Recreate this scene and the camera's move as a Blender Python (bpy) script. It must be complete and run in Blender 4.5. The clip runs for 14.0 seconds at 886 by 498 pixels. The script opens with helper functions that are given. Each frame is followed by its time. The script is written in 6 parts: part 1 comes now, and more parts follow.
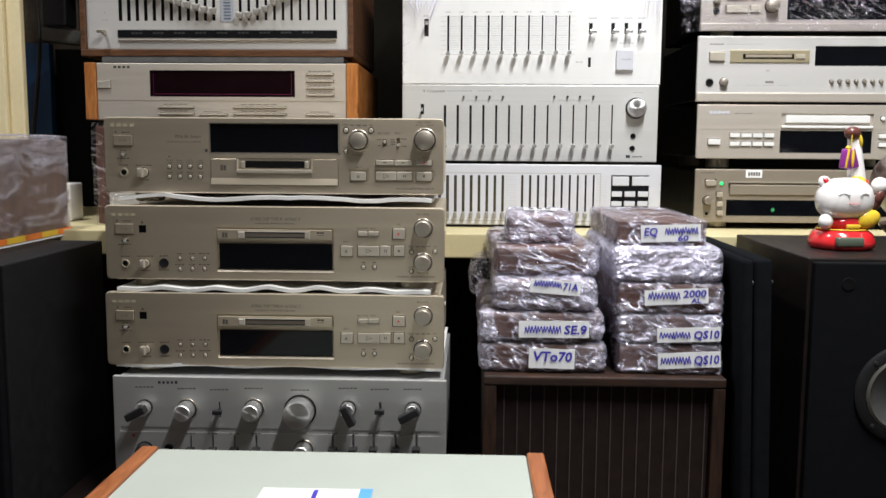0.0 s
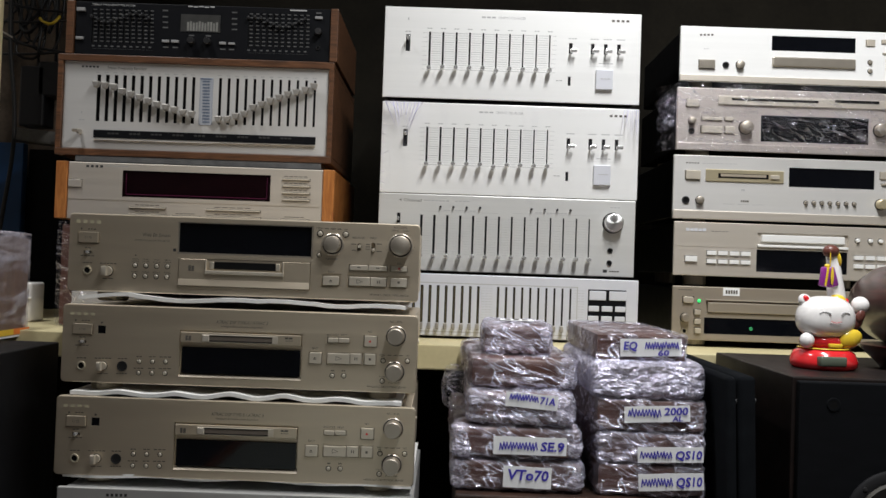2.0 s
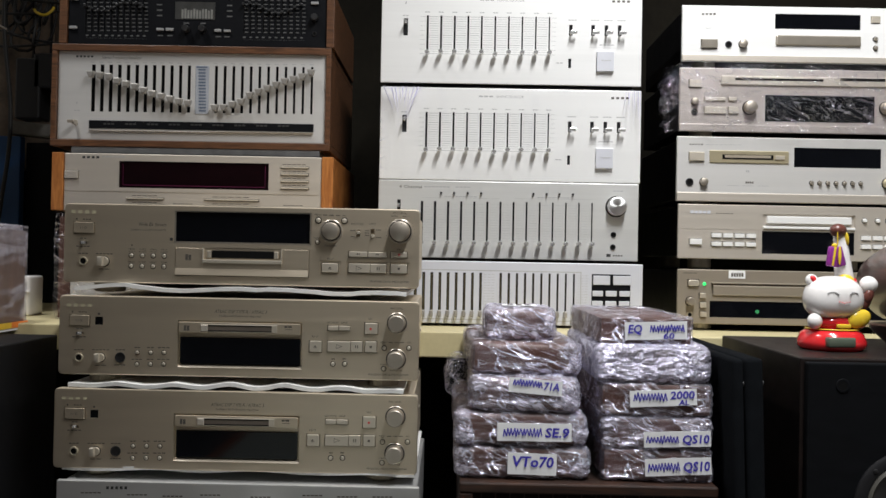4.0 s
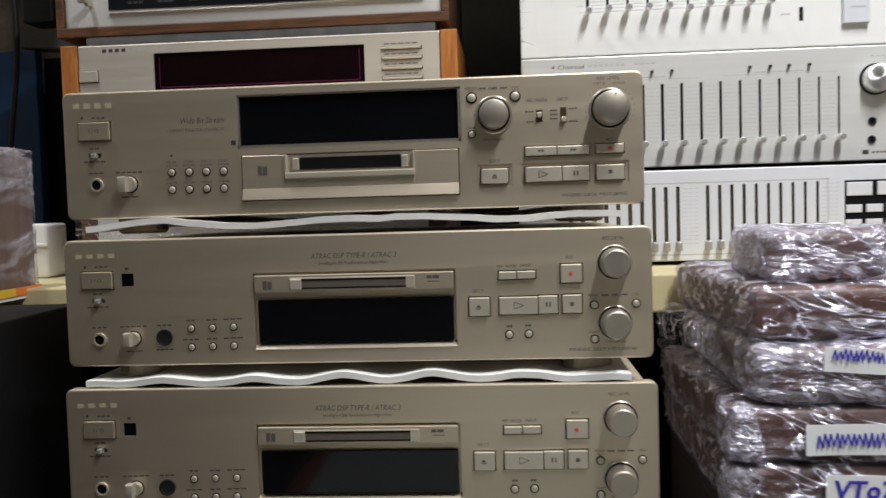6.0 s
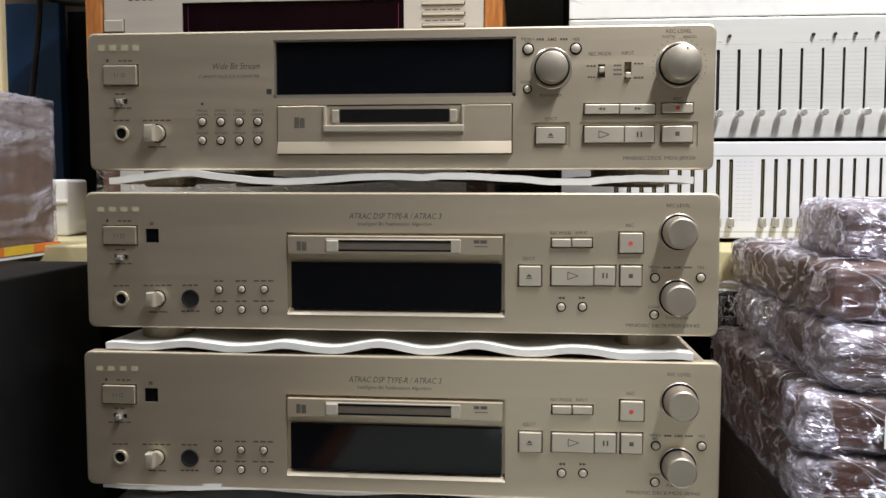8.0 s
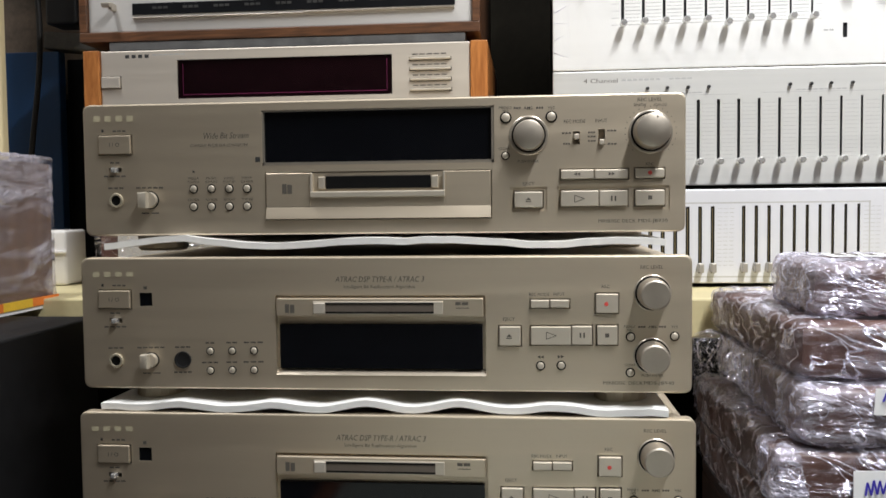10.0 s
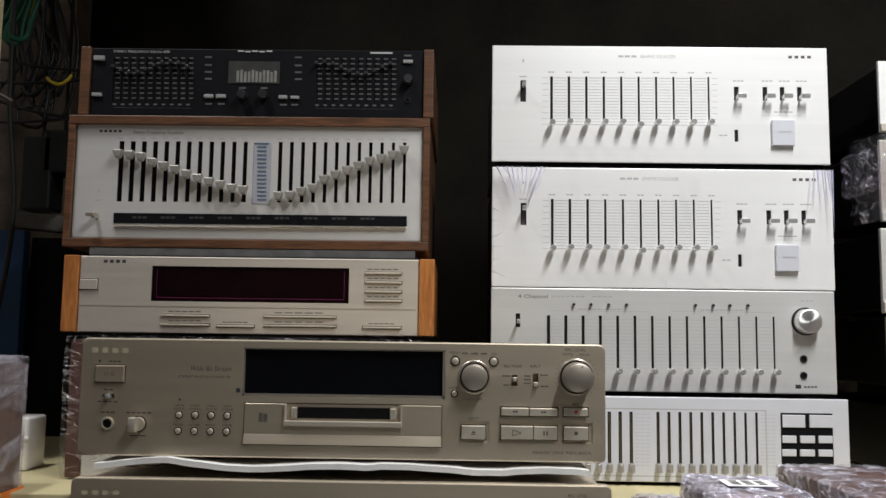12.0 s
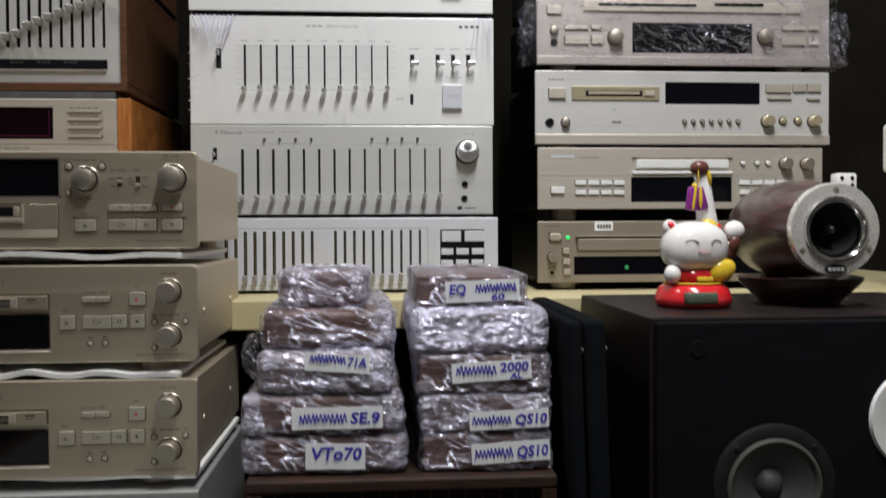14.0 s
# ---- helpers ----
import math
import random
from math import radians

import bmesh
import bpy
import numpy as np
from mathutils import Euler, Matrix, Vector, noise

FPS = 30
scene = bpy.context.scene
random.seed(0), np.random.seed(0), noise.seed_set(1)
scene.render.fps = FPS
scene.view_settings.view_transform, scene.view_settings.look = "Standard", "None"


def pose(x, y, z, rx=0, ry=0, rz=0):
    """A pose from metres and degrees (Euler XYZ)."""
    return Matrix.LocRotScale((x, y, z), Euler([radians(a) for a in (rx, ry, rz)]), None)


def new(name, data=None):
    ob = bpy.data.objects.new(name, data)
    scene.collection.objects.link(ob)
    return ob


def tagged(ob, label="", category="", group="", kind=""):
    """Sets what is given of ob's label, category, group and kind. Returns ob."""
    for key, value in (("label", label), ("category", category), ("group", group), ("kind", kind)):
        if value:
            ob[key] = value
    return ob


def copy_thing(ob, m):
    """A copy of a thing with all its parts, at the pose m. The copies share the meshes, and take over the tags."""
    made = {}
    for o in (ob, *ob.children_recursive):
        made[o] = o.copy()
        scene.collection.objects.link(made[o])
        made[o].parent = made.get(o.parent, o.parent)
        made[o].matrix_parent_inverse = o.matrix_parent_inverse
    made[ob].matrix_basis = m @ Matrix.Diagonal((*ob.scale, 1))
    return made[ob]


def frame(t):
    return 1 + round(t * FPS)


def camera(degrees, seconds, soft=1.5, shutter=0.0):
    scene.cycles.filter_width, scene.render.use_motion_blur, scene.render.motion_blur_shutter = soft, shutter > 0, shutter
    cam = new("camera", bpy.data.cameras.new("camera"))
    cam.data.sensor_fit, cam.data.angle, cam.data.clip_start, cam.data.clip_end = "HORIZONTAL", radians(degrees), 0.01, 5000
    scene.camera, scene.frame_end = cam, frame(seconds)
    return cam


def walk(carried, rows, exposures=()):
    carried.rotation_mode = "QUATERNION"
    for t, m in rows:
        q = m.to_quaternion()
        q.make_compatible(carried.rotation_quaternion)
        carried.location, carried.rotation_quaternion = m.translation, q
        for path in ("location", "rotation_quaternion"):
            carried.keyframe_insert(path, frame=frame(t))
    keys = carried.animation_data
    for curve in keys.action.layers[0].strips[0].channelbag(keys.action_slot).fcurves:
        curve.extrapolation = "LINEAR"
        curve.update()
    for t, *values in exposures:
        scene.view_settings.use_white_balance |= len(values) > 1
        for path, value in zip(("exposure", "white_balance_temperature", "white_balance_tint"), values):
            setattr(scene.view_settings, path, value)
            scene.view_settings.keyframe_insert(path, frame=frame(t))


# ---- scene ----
cam = camera(53.9, 14.0, shutter=0.35)
METRES, EYE, TILT, LEAN, TURN = 1.2, 1.2, 0.0, 0.0, 1.8
ROWS = [
    (0.0, 0.0012, -0.0017, 0.0013, 0.0946, -6.5607, -0.3779),
    (0.5, -0.0072, 0.0084, -0.0013, -0.4427, -4.2996, -1.2607),
    (1.0, -0.0054, 0.0297, -0.0002, -0.63, -2.1085, -1.6635),
    (1.5, -0.0037, 0.0283, -0.0057, -1.03, -0.14, -1.69),
    (2.0, -0.0007, 0.0245, -0.011, -1.64, 1.24, -1.99),
    (4.5, 0.0043, 0.0516, -0.022, -0.8, 0.13, -0.55),
    (5.0, -0.0017, 0.146, -0.0357, 0.3625, -1.8746, 0.1226),
    (5.5, -0.0691, 0.2838, -0.0382, 0.66, -2.63, 1.16),
    (6.0, -0.1003, 0.3926, -0.0458, 2.41, -2.82, 1.71),
    (6.5, -0.1017, 0.4349, -0.0509, 4.93, -3.66, 1.26),
    (7.0, -0.1166, 0.4355, -0.0572, 4.7219, -4.2874, 0.3),
    (7.5, -0.1223, 0.433, -0.0569, 3.7441, -4.2763, -0.3058),
    (10.0, -0.1084, 0.4144, -0.0317, 3.62, -2.81, 0.62),
    (10.5, -0.1209, 0.4034, 0.022, 3.96, 0.58, 0.08),
    (11.0, -0.1241, 0.3834, 0.0257, 2.83, 2.4, -0.79),
    (11.5, -0.1222, 0.3391, 0.0301, 0.2, 4.58, -0.95),
    (12.0, -0.1236, 0.323, 0.0346, -1.0641, 5.9605, -0.7726),
    (12.5, -0.1015, 0.3139, 0.0223, -1.45, 5.84, -0.4),
    (13.0, -0.0192, 0.2668, 0.0135, -2.21, 4.21, 0.05),
    (13.5, 0.0922, 0.1994, 0.0047, -5.06, 1.54, -0.01),
    (14.0, 0.1295, 0.1851, -0.0327, -5.8778, -1.3119, 0.2696),
]
EXPOSURES = [(0.0, -0.2), (0.5, -0.35), (1.5, -0.67), (2.0, -0.7), (4.5, -0.58), (5.0, -0.61), (6.0, -0.35), (6.5, -0.17), (7.5, 0.03), (9.8, -0.05), (11.0, -0.39), (11.5, -0.59), (12.0, -0.69), (12.5, -0.73), (13.0, -0.75), (14.0, -0.93)]
walk(cam, [(t, pose(0, 0, EYE, TILT, LEAN, TURN) @ pose(METRES * x, METRES * y, METRES * z, 90 + pitch, roll, yaw)) for t, x, y, z, yaw, pitch, roll in ROWS], EXPOSURES)

# ---- light ----
world = bpy.data.worlds.new("world")
world.use_nodes = True
world.node_tree.nodes["Background"].inputs[0].default_value = (0.9, 0.95, 1.0, 1)
world.node_tree.nodes["Background"].inputs[1].default_value = 0.0
scene.world = world
TUBE_RIGHT = (0.36, 0.54, 2.50, 0.9, 74.0, 30)
TUBE_LEFT = (-0.92, 1.02, 2.78, 0.3, 33.0, -32)
TUBE_COLOUR = (0.985, 0.99, 1.0)


# ---- materials ----
def material(name, colour, rough=0.5, metal=0.0, vary=0.08, scale=30.0, stretch=(1, 1, 1), bump=0.05, fine=400.0, spec=0.5, coat=0.0, island=0.0):
    m = bpy.data.materials.new(name)
    m.use_nodes = True
    nt = m.node_tree
    b = nt.nodes["Principled BSDF"]
    b.inputs["Metallic"].default_value = metal
    b.inputs["Specular IOR Level"].default_value = spec
    b.inputs["Coat Weight"].default_value = coat
    b.inputs["Coat Roughness"].default_value = 0.12
    co = nt.nodes.new("ShaderNodeTexCoord")
    mp = nt.nodes.new("ShaderNodeMapping")
    mp.inputs["Scale"].default_value = stretch
    nt.links.new(co.outputs["Object"], mp.inputs[0])
    n1 = nt.nodes.new("ShaderNodeTexNoise")
    n1.inputs["Scale"].default_value = scale
    n1.inputs["Detail"].default_value = 5
    n2 = nt.nodes.new("ShaderNodeTexNoise")
    n2.inputs["Scale"].default_value = fine
    n2.inputs["Detail"].default_value = 3
    for n in (n1, n2):
        nt.links.new(mp.outputs[0], n.inputs["Vector"])
    mix = nt.nodes.new("ShaderNodeMath")
    mix.operation = "MULTIPLY_ADD"
    mix.inputs[1].default_value = 0.35
    nt.links.new(n2.outputs[0], mix.inputs[0])
    nt.links.new(n1.outputs[0], mix.inputs[2])
    ramp = nt.nodes.new("ShaderNodeValToRGB")
    ramp.color_ramp.elements[0].position, ramp.color_ramp.elements[1].position = 0.38, 0.95
    ramp.color_ramp.elements[0].color = (*[c * (1 - vary) for c in colour], 1)
    ramp.color_ramp.elements[1].color = (*[min(1, c * (1 + vary)) for c in colour], 1)
    nt.links.new(mix.outputs[0], ramp.inputs[0])
    nt.links.new(ramp.outputs[0], b.inputs["Base Color"])
    rr = nt.nodes.new("ShaderNodeMapRange")
    rr.inputs["To Min"].default_value, rr.inputs["To Max"].default_value = max(0.02, rough - 0.08), min(1, rough + 0.08)
    nt.links.new(n1.outputs[0], rr.inputs[0])
    nt.links.new(rr.outputs[0], b.inputs["Roughness"])
    if bump:
        bp = nt.nodes.new("ShaderNodeBump")
        bp.inputs["Strength"].default_value = bump
        bp.inputs["Distance"].default_value = 0.001
        nt.links.new(mix.outputs[0], bp.inputs["Height"])
        nt.links.new(bp.outputs[0], b.inputs["Normal"])
    return m


def wood(name, dark, light, rough=0.4, grain=(1, 1, 1), scale=14.0, coat=0.2, spec=0.5):
    m = material(name, light, rough, bump=0.06, fine=250, stretch=grain, coat=coat, spec=spec)
    nt = m.node_tree
    ramp = [n for n in nt.nodes if n.type == "VALTORGB"][0]
    wave = nt.nodes.new("ShaderNodeTexNoise")
    wave.inputs["Scale"].default_value = scale
    wave.inputs["Detail"].default_value = 8
    wave.inputs["Distortion"].default_value = 1.6
    nt.links.new([n for n in nt.nodes if n.type == "MAPPING"][0].outputs[0], wave.inputs["Vector"])
    nt.links.new(wave.outputs[0], ramp.inputs[0])
    ramp.color_ramp.elements[0].color, ramp.color_ramp.elements[1].color = (*dark, 1), (*light, 1)
    ramp.color_ramp.elements[0].position, ramp.color_ramp.elements[1].position = 0.35, 0.68
    return m


def film(name, scale, low, high, clear=0.1, most=0.6, stretch=(1, 1, 1), strength=1.0, rough=0.26, tint=0.9, milk=0.0, glints=0.0, lines=1.0, thin_at=0.024):
    """Crumpled cling film: partly clear, with a silvery shine that its small folds break up."""
    m = bpy.data.materials.new(name)
    m.use_nodes = True
    nt = m.node_tree
    out, b = nt.nodes["Material Output"], nt.nodes["Principled BSDF"]
    b.inputs["Base Color"].default_value = (tint * 0.90, tint * 0.88, min(1, tint * 1.08), 1)
    b.inputs["Metallic"].default_value = 1 - milk
    b.inputs["Roughness"].default_value = rough

    def node(kind, **values):
        n = nt.nodes.new("ShaderNode" + kind)
        for k, v in values.items():
            n.inputs[k.replace("_", " ")].default_value = v
        return n

    co, mp = node("TexCoord"), node("Mapping", Scale=stretch, Rotation=(0.25, 0.55, 0.15))
    nt.links.new(co.outputs["Object"], mp.inputs[0])
    # direction of the folds drifts over the parcel
    warp = node("TexNoise", Scale=scale * 0.22, Detail=2.0)
    nt.links.new(mp.outputs[0], warp.inputs["Vector"])
    mul = nt.nodes.new("ShaderNodeVectorMath")
    mul.operation = "MULTIPLY_ADD"
    k = 3.0 / scale
    mul.inputs[1].default_value = (k, k, k)
    nt.links.new(warp.outputs["Color"], mul.inputs[0])
    nt.links.new(mp.outputs[0], mul.inputs[2])
    folds = node("TexNoise", Scale=scale, Detail=4.0, Roughness=0.62, Distortion=0.6)
    layers = node("TexNoise", Scale=scale * 0.45, Detail=3.0, Roughness=0.6, Distortion=1.0)
    for n in (folds, layers):
        nt.links.new(mul.outputs[0], n.inputs["Vector"])
    cover = node("MapRange", From_Min=low, From_Max=high, To_Min=clear, To_Max=most)
    nt.links.new(layers.outputs[0], cover.inputs[0])
    amount = cover.outputs[0]
    if glints:
        # long thin lines of denser film, painted in as the glints along folds
        for turn, size in ((0.5, lines), (-0.7, lines * 1.3)):
            m2 = node("Mapping", Scale=(size * 70, size * 70, size * 16), Rotation=(0.2, turn, 0.3))
            nt.links.new(mul.outputs[0], m2.inputs[0])
            thin = node("TexNoise", Scale=1.0, Detail=2.0, Roughness=0.5, Distortion=0.5)
            nt.links.new(m2.outputs[0], thin.inputs["Vector"])
            off, ab = node("Math"), node("Math")
            off.operation, ab.operation = "SUBTRACT", "ABSOLUTE"
            off.inputs[1].default_value = 0.5
            nt.links.new(thin.outputs[0], off.inputs[0])
            nt.links.new(off.outputs[0], ab.inputs[0])
            edge = node("MapRange", From_Min=thin_at * 0.15, From_Max=thin_at, To_Min=glints, To_Max=0.0)
            nt.links.new(ab.outputs[0], edge.inputs[0])
            more = node("Math")
            more.operation, more.use_clamp = "ADD", True
            nt.links.new(amount, more.inputs[0])
            nt.links.new(edge.outputs[0], more.inputs[1])
            amount = more.outputs[0]
    bp = node("Bump", Strength=strength, Distance=0.012)
    nt.links.new(folds.outputs[0], bp.inputs["Height"])
    nt.links.new(bp.outputs[0], b.inputs["Normal"])
    tr, mx = node("BsdfTransparent"), node("MixShader")
    nt.links.new(amount, mx.inputs[0])
    nt.links.new(tr.outputs[0], mx.inputs[1])
    nt.links.new(b.outputs[0], mx.inputs[2])
    nt.links.new(mx.outputs[0], out.inputs[0])
    return m


def glow(name, colour, strength):
    m = material(name, colour, 0.4, bump=0)
    b = m.node_tree.nodes["Principled BSDF"]
    b.inputs["Emission Color"].default_value = (*colour, 1)
    b.inputs["Emission Strength"].default_value = strength
    return m


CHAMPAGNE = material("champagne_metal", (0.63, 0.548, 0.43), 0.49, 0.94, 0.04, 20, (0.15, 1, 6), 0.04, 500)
# champagne darkened in colour, for faces that the lamp would light too strongly
CHAMPAGNE_SHADED = material("champagne_shaded", (0.35, 0.305, 0.245), 0.5, 0.6, 0.04, 20, (0.15, 1, 6), 0.04, 500)
CHAMPAGNE_LIGHT = material("champagne_light", (0.60, 0.545, 0.455), 0.5, 0.7, 0.03, 40, bump=0.02)
KNOB_METAL = material("knob_metal", (0.46, 0.415, 0.35), 0.33, 0.75, 0.05, 60, bump=0.03)
SILVER = material("brushed_silver", (0.84, 0.84, 0.825), 0.36, 0.16, 0.03, 20, (0.1, 1, 8), 0.04, 500)
SILVER_GREY = material("grey_brushed_silver", (0.66, 0.66, 0.64), 0.4, 0.35, 0.04, 20, (0.1, 1, 8), 0.05, 500)
SILVER_WARM = material("warm_silver", (0.62, 0.57, 0.50), 0.52, 0.7, 0.03, 20, (0.1, 1, 8), 0.04, 500)
SILVER_SOFT = material("soft_silver", (0.66, 0.65, 0.63), 0.5, 0.5, 0.03, 20, (0.1, 1, 8), 0.04, 500)
FOOT = material("pale_foot_metal", (0.46, 0.41, 0.31), 0.45, 0.5, 0.08, 60, bump=0.02)
SILVER_DIM = material("amp_silver", (0.54, 0.54, 0.53), 0.45, 0.68, 0.04, 20, (0.1, 1, 8), 0.05, 500)
WHITE_PANEL = material("white_panel", (0.62, 0.63, 0.675), 0.4, 0.1, 0.03, 30, bump=0.02)
CHROME = material("turned_aluminium", (0.80, 0.80, 0.79), 0.28, 0.7, 0.04, 80, bump=0.02)
RING = material("bright_ring", (0.84, 0.82, 0.77), 0.28, 0.6, 0.06, 120, bump=0.01)
POLISHED = material("chrome", (0.82, 0.82, 0.82), 0.12, 1.0, 0.04, 80, bump=0.02)


def turned(name, colour, rough, metal, draw=0.85):
    """Metal turned on a lathe: its shine is drawn out round the axis along y."""
    m = material(name, colour, rough, metal, 0.05, 90, bump=0.02)
    nt = m.node_tree
    tan = nt.nodes.new("ShaderNodeTangent")
    tan.direction_type, tan.axis = "RADIAL", "Y"
    b = nt.nodes["Principled BSDF"]
    b.inputs["Anisotropic"].default_value = draw
    nt.links.new(tan.outputs[0], b.inputs["Tangent"])
    return m


TURNED = turned("turned_bright_metal", (0.86, 0.86, 0.85), 0.36, 0.95)
TURNED_GOLD = turned("turned_champagne_metal", (0.44, 0.395, 0.335), 0.46, 0.9, 0.05)
BLACK = material("black_steel", (0.009, 0.009, 0.010), 0.6, 0.0, 0.25, 60, bump=0.05, spec=0.2)
BLACK_PANEL = material("black_panel", (0.0055, 0.006, 0.0075), 0.55, 0.0, 0.15, 60, bump=0.03, spec=0.1)
SLOT = material("slot_dark", (0.006, 0.006, 0.006), 0.8, 0, 0.2, 60, bump=0, spec=0.08)
RUBBER = material("black_plastic", (0.016, 0.016, 0.017), 0.4, 0, 0.2, 60, bump=0.05)
GLASS_BLACK = material("display_window", (0.003, 0.0035, 0.005), 0.08, 0, 0.2, 40, bump=0, spec=0.22)
GLASS_RED = material("tuner_window", (0.006, 0.002, 0.003), 0.12, 0, 0.3, 40, bump=0, spec=0.25)
PURPLE_LINE = material("purple_line", (0.10, 0.008, 0.045), 0.4, bump=0)
INK = material("grey_ink", (0.085, 0.075, 0.062), 0.6, vary=0.1, bump=0)
INK_DARK = material("dark_ink", (0.03, 0.03, 0.03), 0.6, vary=0.1, bump=0)
INK_FAINT = material("faint_ink", (0.44, 0.44, 0.44), 0.6, vary=0.1, bump=0)
INK_PALE = material("pale_ink", (0.55, 0.55, 0.55), 0.6, vary=0.1, bump=0)
INK_BLUE = material("blue_marker", (0.045, 0.035, 0.40), 0.5, vary=0.25, scale=200, bump=0)
GOLD = material("gold_letter", (0.66, 0.60, 0.42), 0.35, 0.4, 0.05, 60, bump=0)
BRASS = material("brass", (0.62, 0.46, 0.18), 0.25, 0.95, 0.08, 60, bump=0.02)
RED = material("red_lacquer", (0.62, 0.02, 0.025), 0.18, 0, 0.08, 30, bump=0.01, coat=0.5)
RED_DOT = material("red_dot", (0.6, 0.06, 0.05), 0.5, bump=0)
WHITE_GLAZE = material("white_glaze", (0.82, 0.80, 0.78), 0.2, 0, 0.03, 30, bump=0.01, coat=0.5)
YELLOW = material("yellow_enamel", (0.74, 0.52, 0.04), 0.25, 0, 0.1, 60, bump=0.02)
PURPLE = material("purple_enamel", (0.24, 0.03, 0.24), 0.3, 0, 0.2, 120, bump=0.05)
BROWN_ENAMEL = material("brown_enamel", (0.12, 0.04, 0.03), 0.3, 0, 0.2, 100, bump=0.05)
LCD = material("lcd", (0.10, 0.12, 0.09), 0.2, bump=0)
PAPER = material("white_paper", (0.80, 0.81, 0.82), 0.7, 0, 0.03, 40, bump=0.03)
FOAM = material("white_foam", (0.70, 0.70, 0.685), 0.75, 0, 0.04, 120, bump=0.15, fine=700)
CREAM = material("cream_paint", (0.56, 0.49, 0.28), 0.5, 0, 0.12, 9, bump=0.1, fine=160)
CREAM_POST = material("cream_post_paint", (0.82, 0.71, 0.44), 0.45, 0, 0.12, 7, bump=0.1, fine=120)
BLUE = material("blue_board", (0.010, 0.055, 0.16), 0.5, 0, 0.3, 8, bump=0.08)
# near black: the shade on the back wall is put into its colour
SHADED_WALL = material("shaded_wall", (0.009, 0.0078, 0.0055), 0.9, 0, 0.6, 7, bump=0.3, fine=90, spec=0.1)
STAINED_WALL = material("stained_wall", (0.09, 0.066, 0.047), 0.85, 0, 0.7, 16, bump=0.6, fine=120)
ROOM_WALL = material("room_wall", (0.28, 0.26, 0.235), 0.8, 0, 0.06, 3, bump=0.1)
CEILING = material("ceiling_paint", (0.45, 0.44, 0.42), 0.8, 0, 0.05, 3, bump=0.1)
FLOOR = material("floor_tile", (0.14, 0.13, 0.12), 0.5, 0, 0.12, 6, bump=0.05)
FELT = material("dark_felt", (0.0048, 0.0056, 0.0068), 0.95, 0, 0.3, 50, bump=0.5, fine=1500, spec=0.05)
BAFFLE = material("black_baffle", (0.0040, 0.0045, 0.0056), 0.8, 0, 0.25, 25, (1, 1, 4), 0.3, 600, spec=0.09)
CONE = material("paper_cone", (0.055, 0.055, 0.055), 0.6, 0, 0.2, 60, bump=0.2)
SURROUND = material("cone_surround", (0.06, 0.057, 0.048), 0.5, 0, 0.1, 60, bump=0.05)
CLOTH = material("grille_cloth", (0.020, 0.013, 0.0115), 0.95, 0, 0.25, 60, bump=0.6, fine=1400, spec=0.1)
THREAD = material("grille_thread", (0.055, 0.040, 0.036), 0.9, 0, 0.2, 60, bump=0.1)
WALNUT = wood("walnut", (0.060, 0.026, 0.012), (0.150, 0.066, 0.030), 0.42, (1, 6, 12))
CABINET_WOOD = wood("cabinet_walnut", (0.010, 0.004, 0.0022), (0.042, 0.016, 0.0075), 0.55, (1, 6, 12), coat=0.05)
WALNUT_UP = wood("walnut_upright", (0.012, 0.005, 0.003), (0.048, 0.019, 0.009), 0.5, (12, 8, 1), coat=0.05)
ORANGE_WOOD = wood("orange_wood", (0.28, 0.095, 0.024), (0.50, 0.20, 0.055), 0.35, (14, 2, 2.2), 9)
CHEEK_WOOD = wood("cheek_wood", (0.24, 0.075, 0.025), (0.40, 0.14, 0.05), 0.35, (14, 1.5, 8), 9)
DARK_VENEER = wood("dark_veneer", (0.005, 0.003, 0.0028), (0.012, 0.007, 0.0058), 0.5, (2, 1, 2), 10, 0.0, 0.3)
ROSEWOOD = wood("rosewood_lacquer", (0.020, 0.005, 0.005), (0.065, 0.014, 0.012), 0.4, (8, 1, 8), 8, 0.6)
BROWN_CARD = material("brown_box", (0.085, 0.037, 0.026), 0.5, 0, 0.3, 25, bump=0.1)
CARTON_BROWN = material("carton_brown", (0.14, 0.082, 0.056), 0.5, 0, 0.35, 12, (1, 6, 1), 0.1)
GREY_CARD = material("grey_card", (0.20, 0.17, 0.15), 0.5, 0, 0.2, 18, bump=0.1)
ORANGE_PRINT = material("orange_print", (0.75, 0.20, 0.03), 0.5, 0, 0.25, 25, bump=0)
YELLOW_PRINT = material("yellow_print", (0.78, 0.50, 0.04), 0.5, 0, 0.2, 25, bump=0)
AMP_TOP = material("grey_green_enamel", (0.40, 0.43, 0.385), 0.5, 0, 0.03, 9, bump=0.05, fine=900)
STICKY_BLUE = material("blue_tab", (0.10, 0.35, 0.75), 0.5, bump=0)
METER = material("meter_strip", (0.33, 0.35, 0.39), 0.3, bump=0)
METER_DARK = material("meter_bar", (0.09, 0.12, 0.18), 0.4, bump=0)
GREY_LCD = material("grey_readout", (0.11, 0.11, 0.11), 0.35, 0, 0.3, 60, bump=0)
GREEN = glow("green_lamp", (0.03, 0.75, 0.18), 1.2)
TUBE_LIGHT = glow("tube_light", (1.0, 1.0, 1.0), 1.0)
CABLE = material("black_cable", (0.010, 0.010, 0.011), 0.4, bump=0)
FLAP = material("slot_flap_metal", (0.17, 0.142, 0.118), 0.5, 0.5, 0.1, 60, bump=0.02)
SILVER_ROSE = material("rose_silver", (0.53, 0.48, 0.455), 0.5, 0.7, 0.03, 20, (0.1, 1, 8), 0.04, 500)
